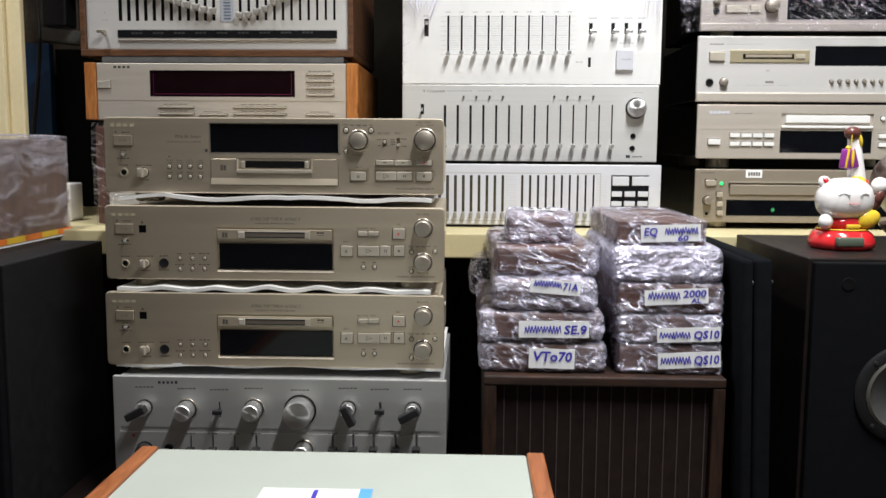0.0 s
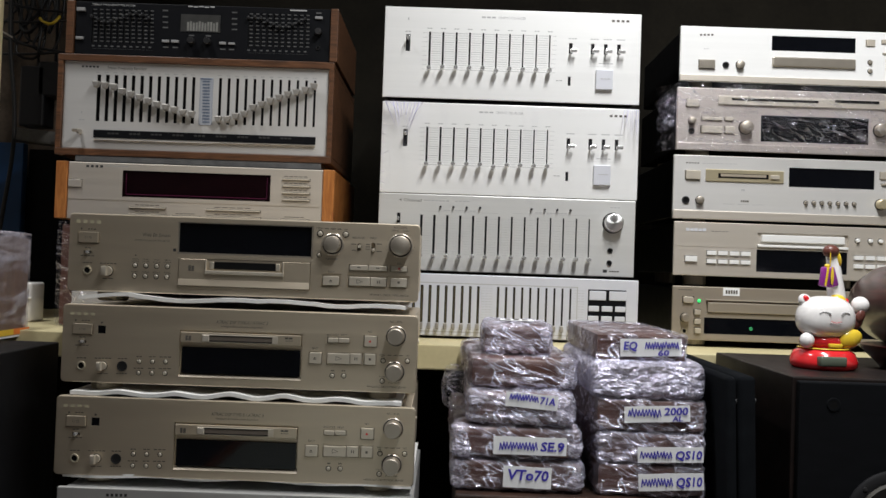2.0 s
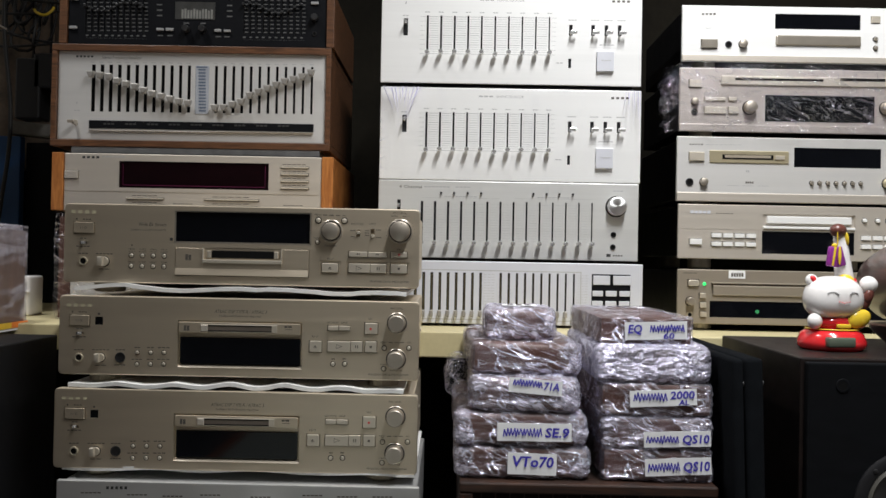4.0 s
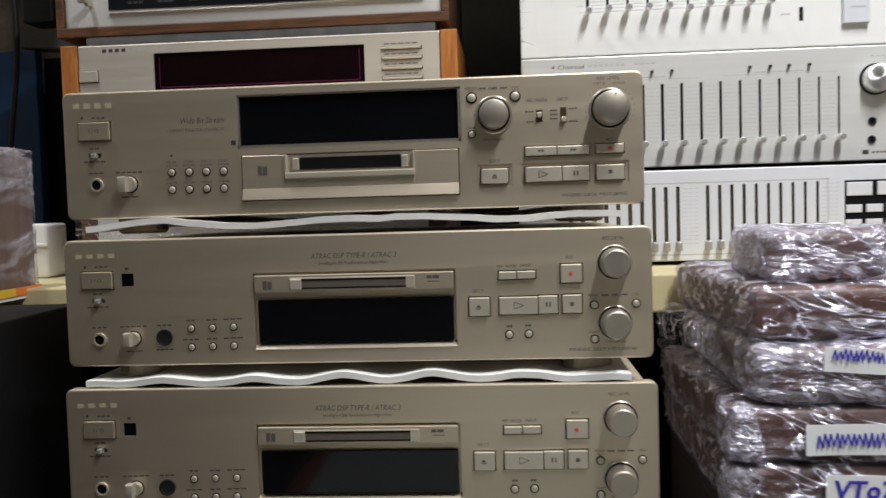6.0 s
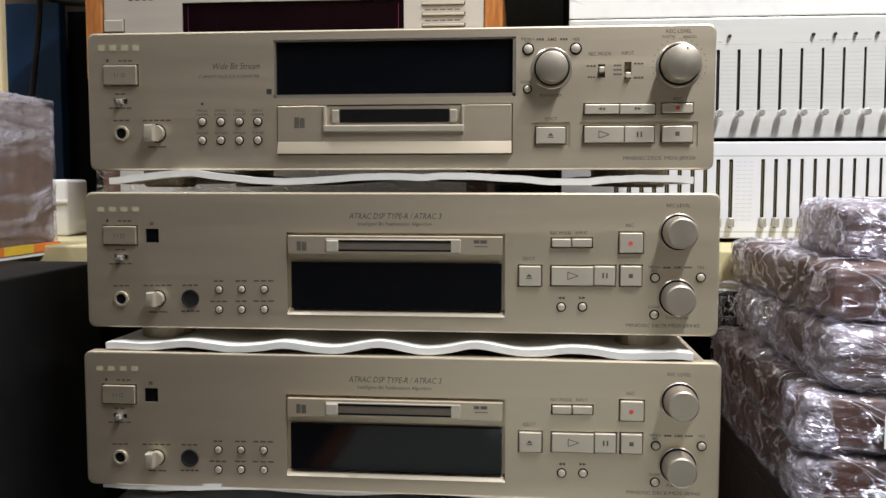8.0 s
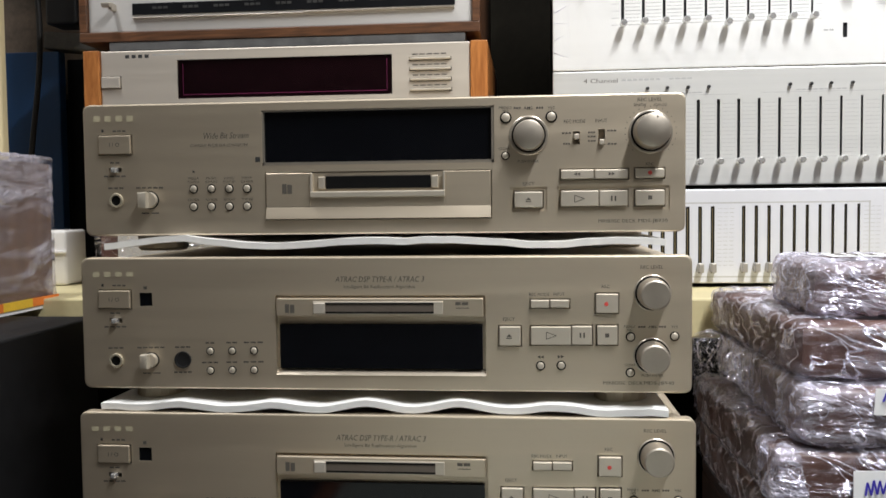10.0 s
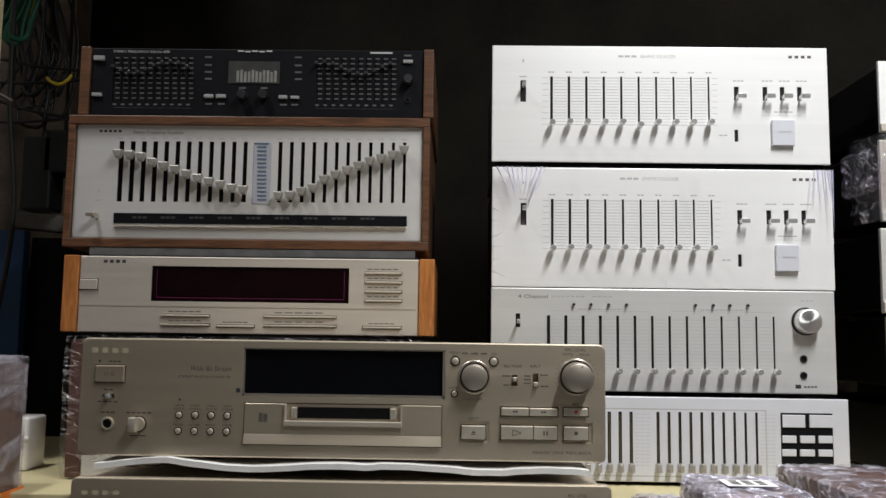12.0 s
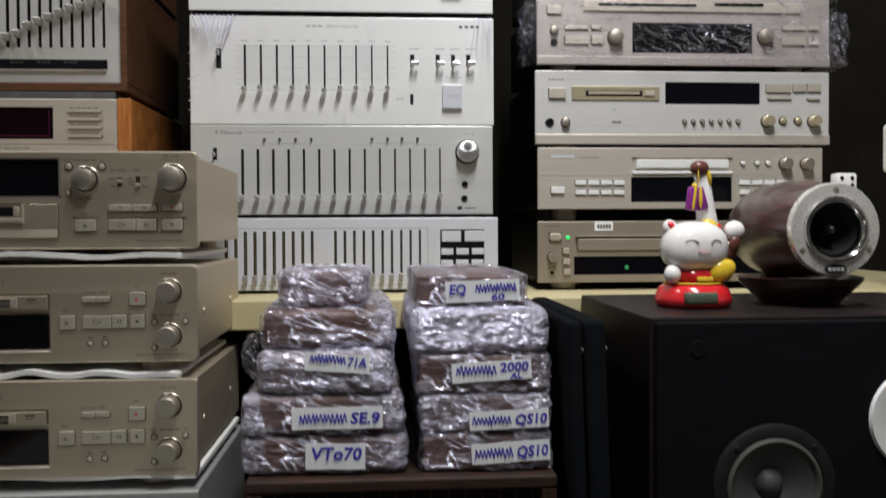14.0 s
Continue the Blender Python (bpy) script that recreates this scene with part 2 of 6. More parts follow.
STEM = material("khaki_stem", (0.13, 0.105, 0.05), 0.45, 0.3, 0.2, 60, bump=0)
GREEN_REFLECTION = material("green_reflection", (0.03, 0.26, 0.10), 0.4, bump=0)
CABLE_GREEN = material("green_cable", (0.012, 0.13, 0.07), 0.4, bump=0)
PIN = material("pin_metal", (0.74, 0.74, 0.73), 0.22, 0.75, 0.05, 80, bump=0.02)
SLIDER_GREY = material("slider_grey", (0.40, 0.38, 0.35), 0.34, 0.5, 0.1, 90, bump=0.02)
EQ_KEY = material("dull_key", (0.26, 0.26, 0.26), 0.45, 0, 0.15, 90, bump=0.02)
READOUT = material("readout_glass", (0.045, 0.045, 0.043), 0.3, 0, 0.3, 60, bump=0)
READOUT_BAR = material("readout_bar", (0.20, 0.20, 0.185), 0.4, 0, 0.4, 90, bump=0)
CABLE_GREY = material("grey_cable", (0.022, 0.022, 0.022), 0.5, bump=0)
CABLE_YELLOW = material("yellow_cable", (0.6, 0.42, 0.03), 0.4, bump=0)
WRAP = film("cling_film", 60, 0.44, 0.66, 0.04, 0.42, (0.5, 0.7, 1.5), 1.0, 0.16, 0.97, 0.40, 0.62, 0.6, 0.022)
WRAP_DENSE = film("cling_film_dense", 66, 0.38, 0.60, 0.12, 0.60, (0.6, 0.8, 1.4), 0.8, 0.2, 0.95, 0.5, 0.55, 0.7, 0.022)
WRAP_MILKY = film("cling_film_milky", 80, 0.30, 0.55, 0.45, 0.9, (0.6, 0.8, 1.4), milk=0.35)
WRAP_LIGHT = film("cling_film_light", 95, 0.56, 0.70, 0.02, 0.3, (0.5, 1, 1.6), 1.0, 0.12, 1.0, 0.1, 0.50, 0.8, 0.014)
WRAP_END = film("cling_film_end", 95, 0.50, 0.66, 0.03, 0.30, (0.8, 1, 1.2), 1.0, 0.12, 0.97, 0.1, 0.45, 1.0, 0.02)
WRAP_PANEL = film("cling_film_panel", 30, 0.55, 0.80, 0.01, 0.10, (2.2, 1, 0.5), 0.3, 0.25)
WRAP_BOX = film("cling_film_box", 34, 0.44, 0.66, 0.08, 0.62, (0.45, 0.6, 1.9), 1.0, 0.24, 0.97, milk=0.45)
# whitened film: the bright streaks on the creases are put into the colour
FOLD_GLINT = film("cling_film_glint", 30, 0.0, 0.5, 0.6, 0.9, (1, 1, 1), 0.3, 0.3, milk=0.85)


# ---- mesh helpers ----
def part(name, bm, mat, parent=None, label="", smooth=None):
    me = bpy.data.meshes.new(name)
    if isinstance(bm, bpy.types.Mesh):
        me = bm
    else:
        bmesh.ops.recalc_face_normals(bm, faces=bm.faces)
        bm.to_mesh(me)
        bm.free()
    if not me.materials:
        for m in (mat if isinstance(mat, (list, tuple)) else [mat]):
            me.materials.append(m)
    if smooth:
        for p in me.polygons:
            p.use_smooth = True
        me.set_sharp_from_angle(angle=radians(smooth))
    ob = new(name, me)
    ob.parent = parent
    return tagged(ob, label)


def thing(name, at, label, category, group="", kind=""):
    ob = new(name)
    ob.empty_display_size = 0.05
    ob.matrix_basis = at if isinstance(at, Matrix) else Matrix.Translation(at)
    return tagged(ob, label, category, group, kind)


def box(bm, x0, x1, y0, y1, z0, z1, bevel=0.0, seg=2):
    r = bmesh.ops.create_cube(bm, size=1, matrix=Matrix.LocRotScale(((x0 + x1) / 2, (y0 + y1) / 2, (z0 + z1) / 2), None, (abs(x1 - x0), abs(y1 - y0), abs(z1 - z0))))
    if bevel:
        vs = set(r["verts"])
        es = [e for e in bm.edges if e.verts[0] in vs and e.verts[1] in vs]
        bmesh.ops.bevel(bm, geom=es, offset=bevel, segments=seg, affect="EDGES", profile=0.5)
    return bm


def one_box(*a, **k):
    return box(bmesh.new(), *a, **k)


def rounded(x0, z0, x1, z1, r, n=4):
    pts = []
    for cx, cz, a0 in ((x1 - r, z1 - r, 0), (x0 + r, z1 - r, 90), (x0 + r, z0 + r, 180), (x1 - r, z0 + r, 270)):
        for i in range(n + 1):
            a = radians(a0 + 90 * i / n)
            pts.append((cx + r * math.cos(a), cz + r * math.sin(a)))
    return pts


def prism(bm, pts, y0, y1, chamfer=0.0):
    """An outline in x and z drawn out from its front at y0 back to y1; chamfer rounds the front edge."""
    cx, cz = sum(p[0] for p in pts) / len(pts), sum(p[1] for p in pts) / len(pts)
    w, h = max(p[0] for p in pts) - cx, max(p[1] for p in pts) - cz
    rings = []
    steps = [(chamfer, 0.0), (chamfer * 0.3, chamfer * 0.3), (0, chamfer)] if chamfer else [(0, 0)]
    for inset, dy in steps:
        sx, sz = 1 - inset / w, 1 - inset / h
        rings.append([bm.verts.new((cx + (x - cx) * sx, y0 + dy, cz + (z - cz) * sz)) for x, z in pts])
    rings.append([bm.verts.new((x, y1, z)) for x, z in pts])
    n = len(pts)
    for a, b in zip(rings, rings[1:]):
        for i in range(n):
            bm.faces.new((a[i], a[(i + 1) % n], b[(i + 1) % n], b[i]))
    bm.faces.new(rings[0])
    bm.faces.new(rings[-1][::-1])
    return bm


def lathe(bm, cx, cz, profile, n=28, cy=0.0):
    """Turned about an axis along y through cx, cz: profile of (radius, y) from the front back."""
    rings = []
    for r, y in profile:
        if r <= 1e-6:
            rings.append([bm.verts.new((cx, cy + y, cz))])
        else:
            rings.append([bm.verts.new((cx + r * math.cos(2 * math.pi * i / n), cy + y, cz + r * math.sin(2 * math.pi * i / n))) for i in range(n)])
    for a, b in zip(rings, rings[1:]):
        for i in range(n):
            j = (i + 1) % n
            if len(a) == 1 and len(b) > 1:
                bm.faces.new((a[0], b[j], b[i]))
            elif len(b) == 1 and len(a) > 1:
                bm.faces.new((a[i], a[j], b[0]))
            elif len(a) > 1:
                bm.faces.new((a[i], a[j], b[j], b[i]))
    return bm


def spin(bm, cx, cy, profile, n=28):
    """Turned about the upright: profile of (radius, z) from below up."""
    b2 = lathe(bmesh.new(), 0, 0, profile, n)
    me = bpy.data.meshes.new("tmp")
    b2.to_mesh(me)
    b2.free()
    me.transform(Matrix.Translation((cx, cy, 0)) @ Matrix.Rotation(radians(90), 4, "X") @ Matrix.Diagonal((1, 1, -1, 1)))
    bm.from_mesh(me)
    bpy.data.meshes.remove(me)
    return bm


GLYPHS = {}


def glyphs(s, bold=0.0):
    """The flat mesh of a word in the built-in font, of height 1."""
    if (s, bold) not in GLYPHS:
        cu = bpy.data.curves.new("word", "FONT")
        cu.body, cu.size, cu.resolution_u, cu.offset = s, 1.0, 2, bold
        ob = bpy.data.objects.new("word", cu)
        scene.collection.objects.link(ob)
        me = bpy.data.meshes.new_from_object(ob.evaluated_get(bpy.context.evaluated_depsgraph_get()))
        vs = [(v.co.x, v.co.y) for v in me.vertices]
        fs = [tuple(p.vertices) for p in me.polygons]
        bpy.data.objects.remove(ob)
        bpy.data.curves.remove(cu)
        bpy.data.meshes.remove(me)
        x0, x1 = min(v[0] for v in vs), max(v[0] for v in vs)
        GLYPHS[(s, bold)] = ([(x - x0, y) for x, y in vs], fs, x1 - x0)
    return GLYPHS[(s, bold)]


class Print:
    """Printed words, bars and marks of one colour on one face, joined into one thin mesh."""

    def __init__(self, y=-0.0001):
        self.vs, self.fs, self.y = [], [], y

    def word(self, s, x, z, width, height, shear=0.0, bold=0.0, turn=0.0):
        vs, fs, w = glyphs(s, bold)
        o = len(self.vs)
        c, sn = math.cos(radians(turn)), math.sin(radians(turn))
        for a, b in vs:
            px, pz = (a / w - 0.5) * width + shear * b * height, (b - 0.35) * height
            self.vs.append((x + px * c - pz * sn, self.y, z + px * sn + pz * c))
        self.fs += [tuple(i + o for i in f) for f in fs]

    def bar(self, x0, z0, x1, z1):
        o = len(self.vs)
        self.vs += [(x0, self.y, z0), (x1, self.y, z0), (x1, self.y, z1), (x0, self.y, z1)]
        self.fs.append((o, o + 1, o + 2, o + 3))

    def poly(self, pts):
        o = len(self.vs)
        self.vs += [(x, self.y, z) for x, z in pts]
        self.fs.append(tuple(range(o, o + len(pts))))

    def stroke(self, x0, z0, x1, z1, w):
        d = Vector((x1 - x0, z1 - z0))
        n = Vector((-d.y, d.x)).normalized() * w / 2
        self.poly([(x0 - n.x, z0 - n.y), (x1 - n.x, z1 - n.y), (x1 + n.x, z1 + n.y), (x0 + n.x, z0 + n.y)])

    def done(self, name, mat, parent, label=""):
        if not self.vs:
            return None
        me = bpy.data.meshes.new(name)
        me.from_pydata(self.vs, [], self.fs)
        return tagged(part(name, me, mat, parent, label), kind="stuff")


def carve(name, me, cutters):
    """The mesh with the boxes of cutters taken out."""
    a, b = bpy.data.objects.new("a", me), bpy.data.objects.new("b", bpy.data.meshes.new("b"))
    cutters.to_mesh(b.data)
    cutters.free()
    for o in (a, b):
        scene.collection.objects.link(o)
    m = a.modifiers.new("cut", "BOOLEAN")
    m.operation, m.solver, m.object, m.use_self = "DIFFERENCE", "EXACT", b, True
    out = bpy.data.meshes.new_from_object(a.evaluated_get(bpy.context.evaluated_depsgraph_get()))
    out.name = name
    for o in (a, b):
        d = o.data
        bpy.data.objects.remove(o)
        bpy.data.meshes.remove(d)
    return out


class Face:
    """The front of an appliance, set out on a drawing whose corners are given; origin: bottom middle of the front."""

    def __init__(self, ob, width, height, quad, mat, thick=0.004, corner=0.002):
        self.ob, self.w, self.h, self.mat, self.thick, self.corner = ob, width, height, mat, thick, corner
        rows, goal = [], []
        for (x, y), (u, v) in zip(quad, ((-width / 2, height), (width / 2, height), (width / 2, 0), (-width / 2, 0))):
            rows += [[x, y, 1, 0, 0, 0, -u * x, -u * y], [0, 0, 0, x, y, 1, -v * x, -v * y]]
            goal += [u, v]
        self.map = np.linalg.solve(np.array(rows), np.array(goal))
        self.k = width / (quad[1][0] - quad[0][0])
        self.cuts = bmesh.new()
        self.ncuts = 0
        self.ink, self.dark, self.faint, self.pale, self.gold = Print(), Print(-0.00012), Print(-0.00006), Print(), Print(-0.0003)

    def p(self, x, y):
        m = self.map
        s = m[6] * x + m[7] * y + 1
        return float((m[0] * x + m[1] * y + m[2]) / s), float((m[3] * x + m[4] * y + m[5]) / s)

    def rect(self, x0, y0, x1, y1):
        (a, d), (c, b) = self.p(x0, y0), self.p(x1, y1)
        return a, b, c, d

    def cut(self, x0, y0, x1, y1, deep=0.02):
        a, b, c, d = self.rect(x0, y0, x1, y1)
        box(self.cuts, a, c, -0.01, deep, b, d)
        self.ncuts += 1

    def plate(self, label="", chamfer=0.0012):
        bm = prism(bmesh.new(), rounded(-self.w / 2, 0, self.w / 2, self.h, self.corner), 0, self.thick, chamfer)
        bmesh.ops.recalc_face_normals(bm, faces=bm.faces)
        me = bpy.data.meshes.new("faceplate")
        bm.to_mesh(me)
        bm.free()
        if self.ncuts:
            me = carve("faceplate", me, self.cuts)
        part("faceplate", me, self.mat, self.ob, label)
        for pr, m, n in ((self.ink, INK, "printed_lettering"), (self.dark, INK_DARK, "dark_lettering"), (self.faint, INK_FAINT, "printed_scale"), (self.pale, INK_PALE, "pale_lettering"), (self.gold, GOLD, "maker_badge")):
            pr.done(n, m, self.ob)

    def chassis(self, mat, depth, inset=0.004, low=0.004, high=0.002, label=""):
        return part("casing", one_box(-self.w / 2 + inset, self.w / 2 - inset, self.thick + 0.0005, depth, low, self.h - high, 0.0015), mat, self.ob, label)

    def button(self, name, x0, y0, x1, y1, mat, proud=0.003, gap=True, label="", r=0.0006):
        a, b, c, d = self.rect(x0, y0, x1, y1)
        if gap:
            g = 0.0009
            box(self.cuts, a - g, c + g, -0.01, 0.02, b - g, d + g)
            self.ncuts += 1
        return part(name, prism(bmesh.new(), rounded(a, b, c, d, r, 2), -proud, 0.004, min(0.0008, r)), mat, self.ob, label)

    def round(self, name, x, y, r, mat, proud=0.0016, ring=True, label=""):
        cx, cz = self.p(x, y)
        r *= self.k
        if ring:
            part("surround_ring", lathe(bmesh.new(), cx, cz, [(r * 1.34, -0.0001), (r * 1.34, -0.0003), (r * 1.0, -0.0003), (r * 1.0, -0.0001)], 16), SLOT, self.ob)
        return part(name, lathe(bmesh.new(), cx, cz, [(0, -proud), (r * 0.75, -proud), (r * 0.95, -proud * 0.8), (r, -proud * 0.5), (r, 0.0)], 16), mat, self.ob, label, 40)

    def knob(self, name, x, y, r, mat, deep=0.016, skirt=0.0, label="", pointer=False):
        cx, cz = self.p(x, y)
        r *= self.k
        prof = [(0, -deep), (r * 0.84, -deep), (r * 0.92, -deep * 0.96), (r * 0.95, -deep * 0.85), (r, -deep * 0.2), (r, 0)]
        # dark ring laid round the base as the knob's shadow gap
        part("knob_shadow_ring", lathe(bmesh.new(), cx, cz, [(r * 0.9, -0.0016), (r * 1.10, -0.0016), (r * 1.10, -0.0002)], 36), SLOT, self.ob)
        k = part(name, lathe(bmesh.new(), cx, cz, prof, 36), TURNED if mat is CHROME else TURNED_GOLD if mat is KNOB_METAL else mat, self.ob, label, 35)
        if skirt:
            s = skirt * self.k
            part("knob_skirt", lathe(bmesh.new(), cx, cz, [(r * 1.08, -0.0012), (s * 0.95, -0.0012), (s, -0.0006), (s, -0.0002)], 36), KNOB_METAL, self.ob)
        return k

    def jack(self, x, y, r, metal=FOOT):
        cx, cz = self.p(x, y)
        r *= self.k
        ring = lathe(bmesh.new(), cx, cz, [(r * 0.66, 0.0), (r * 0.70, -0.0018), (r * 0.92, -0.0018), (r, -0.0008), (r, -0.0002)], 24)
        j = part("jack_socket", ring, metal, self.ob, "", 40)
        part("jack_hole", lathe(bmesh.new(), cx, cz, [(0, -0.0006), (r * 0.7, -0.0006), (r * 0.7, -0.0001)], 20), SLOT, self.ob)
        return j

    def window(self, x0, y0, x1, y1, mat=None, back=0.0012, name="display_window", label=""):
        self.cut(x0, y0, x1, y1)
        a, b, c, d = self.rect(x0, y0, x1, y1)
        return part(name, one_box(a - 0.0004, c + 0.0004, back, 0.0038, b - 0.0004, d + 0.0004), mat or GLASS_BLACK, self.ob, label)

    def words(self, s, x, y, width, height, ink=None, shear=0.0, bold=0.0):
        cx, cz = self.p(x, y)
        (ink or self.ink).word(s, cx, cz, width * self.k, height * self.k * 1.35, shear, bold)

    def bars(self, x, y, width, height, ink=None, n=1):
        """Words too small to read, as short bars."""
        ink = ink or self.ink
        step = width / max(1, n)
        for i in range(n):
            a, b, c, d = self.rect(x - width / 2 + i * step, y - height * 0.36, x - width / 2 + (i + 0.78) * step, y + height * 0.36)
            ink.bar(a, b, c, d)

    def badge(self, x0, y0, x1, y1, ink, n=4):
        """A maker's badge as plain blocks."""
        step = (x1 - x0) / n
        for i in range(n):
            a, b, c, d = self.rect(x0 + (i + 0.12) * step, y0 + (y1 - y0) * 0.2, x0 + (i + 0.72) * step, y1 - (y1 - y0) * 0.2)
            ink.bar(a, b, c, d)


def tube_along(name, points, radius, mat, parent=None, label="", n=8):
    """A round cable through the points, smoothed."""
    cu = bpy.data.curves.new(name, "CURVE")
    cu.dimensions, cu.bevel_depth, cu.bevel_resolution, cu.resolution_u = "3D", radius, 2, n
    sp = cu.splines.new("BEZIER")
    sp.bezier_points.add(len(points) - 1)
    for bp_, co in zip(sp.bezier_points, points):
        bp_.co, bp_.handle_left_type, bp_.handle_right_type = co, "AUTO", "AUTO"
    ob = bpy.data.objects.new("tmp", cu)
    scene.collection.objects.link(ob)
    me = bpy.data.meshes.new_from_object(ob.evaluated_get(bpy.context.evaluated_depsgraph_get()))
    bpy.data.objects.remove(ob)
    bpy.data.curves.remove(cu)
    me.materials.clear()
    return part(name, me, mat, parent, label, 60)


def lumpy(w, d, h, r, cuts, amp, seed, grow=0.0, freq=30.0, crease=0.0):
    """A soft-edged parcel: front bottom middle at the origin."""
    bm = bmesh.new()
    bmesh.ops.create_cube(bm, size=2)
    bmesh.ops.subdivide_edges(bm, edges=bm.edges, cuts=cuts, use_grid_fill=True)
    hw, hd, hh = w / 2 + grow, d / 2 + grow, h / 2 + grow
    off = Vector((seed * 3.17, seed * 1.31, seed * 2.77))
    for v in bm.verts:
        p = Vector((v.co.x * hw, v.co.y * hd, v.co.z * hh))
        c = Vector((max(-hw + r, min(hw - r, p.x)), max(-hd + r, min(hd - r, p.y)), max(-hh + r, min(hh - r, p.z))))
        n = (p - c)
        n = n.normalized() if n.length > 1e-6 else Vector((0, 0, 1))
        q = c + n * r
        s = noise.noise(q * freq + off) + 0.6 * noise.noise(q * freq * 2.3 + off)
        q += n * s * amp
        if crease:
            bend = noise.noise(q * 14 + off) * 1.6
            u = Vector((q.x * math.cos(bend) - q.z * math.sin(bend), q.y, q.x * math.sin(bend) + q.z * math.cos(bend)))
            f1 = 1 - abs(noise.noise(Vector((u.x * 95, q.y * 60, u.z * 32)) + off))
            f2 = 1 - abs(noise.noise(Vector((u.x * 150, q.y * 90, u.z * 45)) - off))
            q += n * crease * (f1 ** 4 + 0.5 * f2 ** 4 - 0.5)
        q.z = max(-hh + 0.0005, q.z)
        v.co = q + Vector((0, d / 2, h / 2))
    return bm

# ---- the room ----
def wall(name, *a, mat=ROOM_WALL, label="", kind="structure"):
    return tagged(part(name, one_box(*a), mat), label, "wall" if "wall" in name else name.split("_")[0], kind=kind)


wall("floor", -2.0, 2.2, -2.6, 2.1, -0.10, 0.0, mat=FLOOR, label="plain grey-brown tiled floor of a shop")
wall("wall_north", -2.0, 2.2, 2.0, 2.12, 0.0, 2.9, mat=SHADED_WALL, label="back wall behind shelf, its shade put into a near-black colour")
wall("wall_south", -2.0, 2.2, -2.72, -2.6, 0.0, 2.9, label="plain pale painted shop wall")
wall("wall_west", -2.12, -2.0, -2.72, 2.12, 0.0, 2.9, label="plain pale painted side wall")
wall("wall_east", 2.2, 2.32, -2.72, 2.12, 0.0, 2.9, label="plain pale painted side wall")
wall("ceiling", -2.12, 2.32, -2.72, 2.12, 2.9, 3.0, mat=CEILING, label="plain white painted ceiling")
wall("wall_niche", -1.06, -0.866, 1.93, 1.995, 1.36, 2.4, mat=STAINED_WALL, label="dark brown stained plaster wall patch")

shelf = thing("shelf", (0, 1.335, 1.034), "cream painted long wooden display shelf", "shelf", kind="structure")
part("shelf_board", one_box(-1.0, 1.15, 0, 0.66, 0, 0.038, 0.002), CREAM, shelf)
# sheet below the shelf, in the same shade-darkened wall colour
part("shelf_back", one_box(-1.0, 1.15, 0.30, 0.32, -1.034, 0.0), SHADED_WALL, shelf)
post = thing("post", (-0.826, 1.47, 1.072), "cream painted upright wooden post", "post", kind="structure")
part("post_face", one_box(-0.14, 0.068, 0.0, 0.014, 0.0, 1.5, 0.003), CREAM_POST, post)
part("post_bead", one_box(0.022, 0.043, -0.010, 0.0, 0.0, 1.5, 0.004), CREAM_POST, post)

board = thing("board", (-1.03, 1.84, 1.072), "dark blue board leaning behind the post", "board")
part("panel", one_box(-0.14, 0.14, 0.0, 0.02, 0.0, 0.345, 0.002), BLUE, board)
ledge = thing("panel", (-0.76, 1.86, 1.072), "black panel with a worn grey top rail", "panel")
part("sheet", one_box(-0.128, 0.14, 0.0, 0.02, 0.0, 0.335, 0.002), BLACK_PANEL, ledge)
part("top_rail", one_box(-0.15, 0.15, -0.014, 0.028, -0.014, 0.014, 0.004), material("grey_rail", (0.12, 0.115, 0.105), 0.7, 0, 0.4, 30, bump=0.2), ledge, "worn grey rail").matrix_basis = pose(-0.01, 0, 0.352, 0, 5, 0)

def tube_lamp(x, y, z, long, power, turn, label):
    """A fluorescent tube in a hung housing, running from the shelf into the room."""
    ob = thing("ceiling_light", pose(x, y, z), label, "ceiling lamp", "ceiling tube lamps")
    half = long / 2
    part("housing", one_box(-0.05, 0.05, -half - 0.03, half + 0.03, 0.05, 0.12, 0.006), WHITE_PANEL, ob)
    for yy in (-half * 0.8, half * 0.8):
        part("hanger", one_box(-0.004, 0.004, yy - 0.004, yy + 0.004, 0.12, 2.9 - z), WHITE_PANEL, ob)
    part("tube", lathe(bmesh.new(), 0, 0, [(0, -half), (0.013, -half), (0.013, half), (0, half)], 16), TUBE_LIGHT, ob).matrix_basis = Matrix.Translation((0, 0, 0.03))
    lit = bpy.data.lights.new("tube_glow", "AREA")
    lit.shape, lit.size, lit.size_y, lit.energy, lit.color = "RECTANGLE", 0.11, long, power, TUBE_COLOUR
    new("tube_glow", lit).matrix_basis = pose(x, y, z, 0, -turn, 0)


tube_lamp(*TUBE_RIGHT, "white fluorescent tube lamp under the ceiling")
tube_lamp(*TUBE_LEFT, "second white fluorescent tube lamp under the ceiling")


# ---- minidisc decks ----
def feet(ob, w, d, h=0.012, mat=FOOT):
    for x in (-w / 2 + 0.045, w / 2 - 0.045):
        for y in (0.035, d - 0.04):
            part("foot", spin(bmesh.new(), x, y, [(0, -h), (0.017, -h), (0.019, -h + 0.002), (0.019, 0.004), (0, 0.004)], 20), mat, ob)


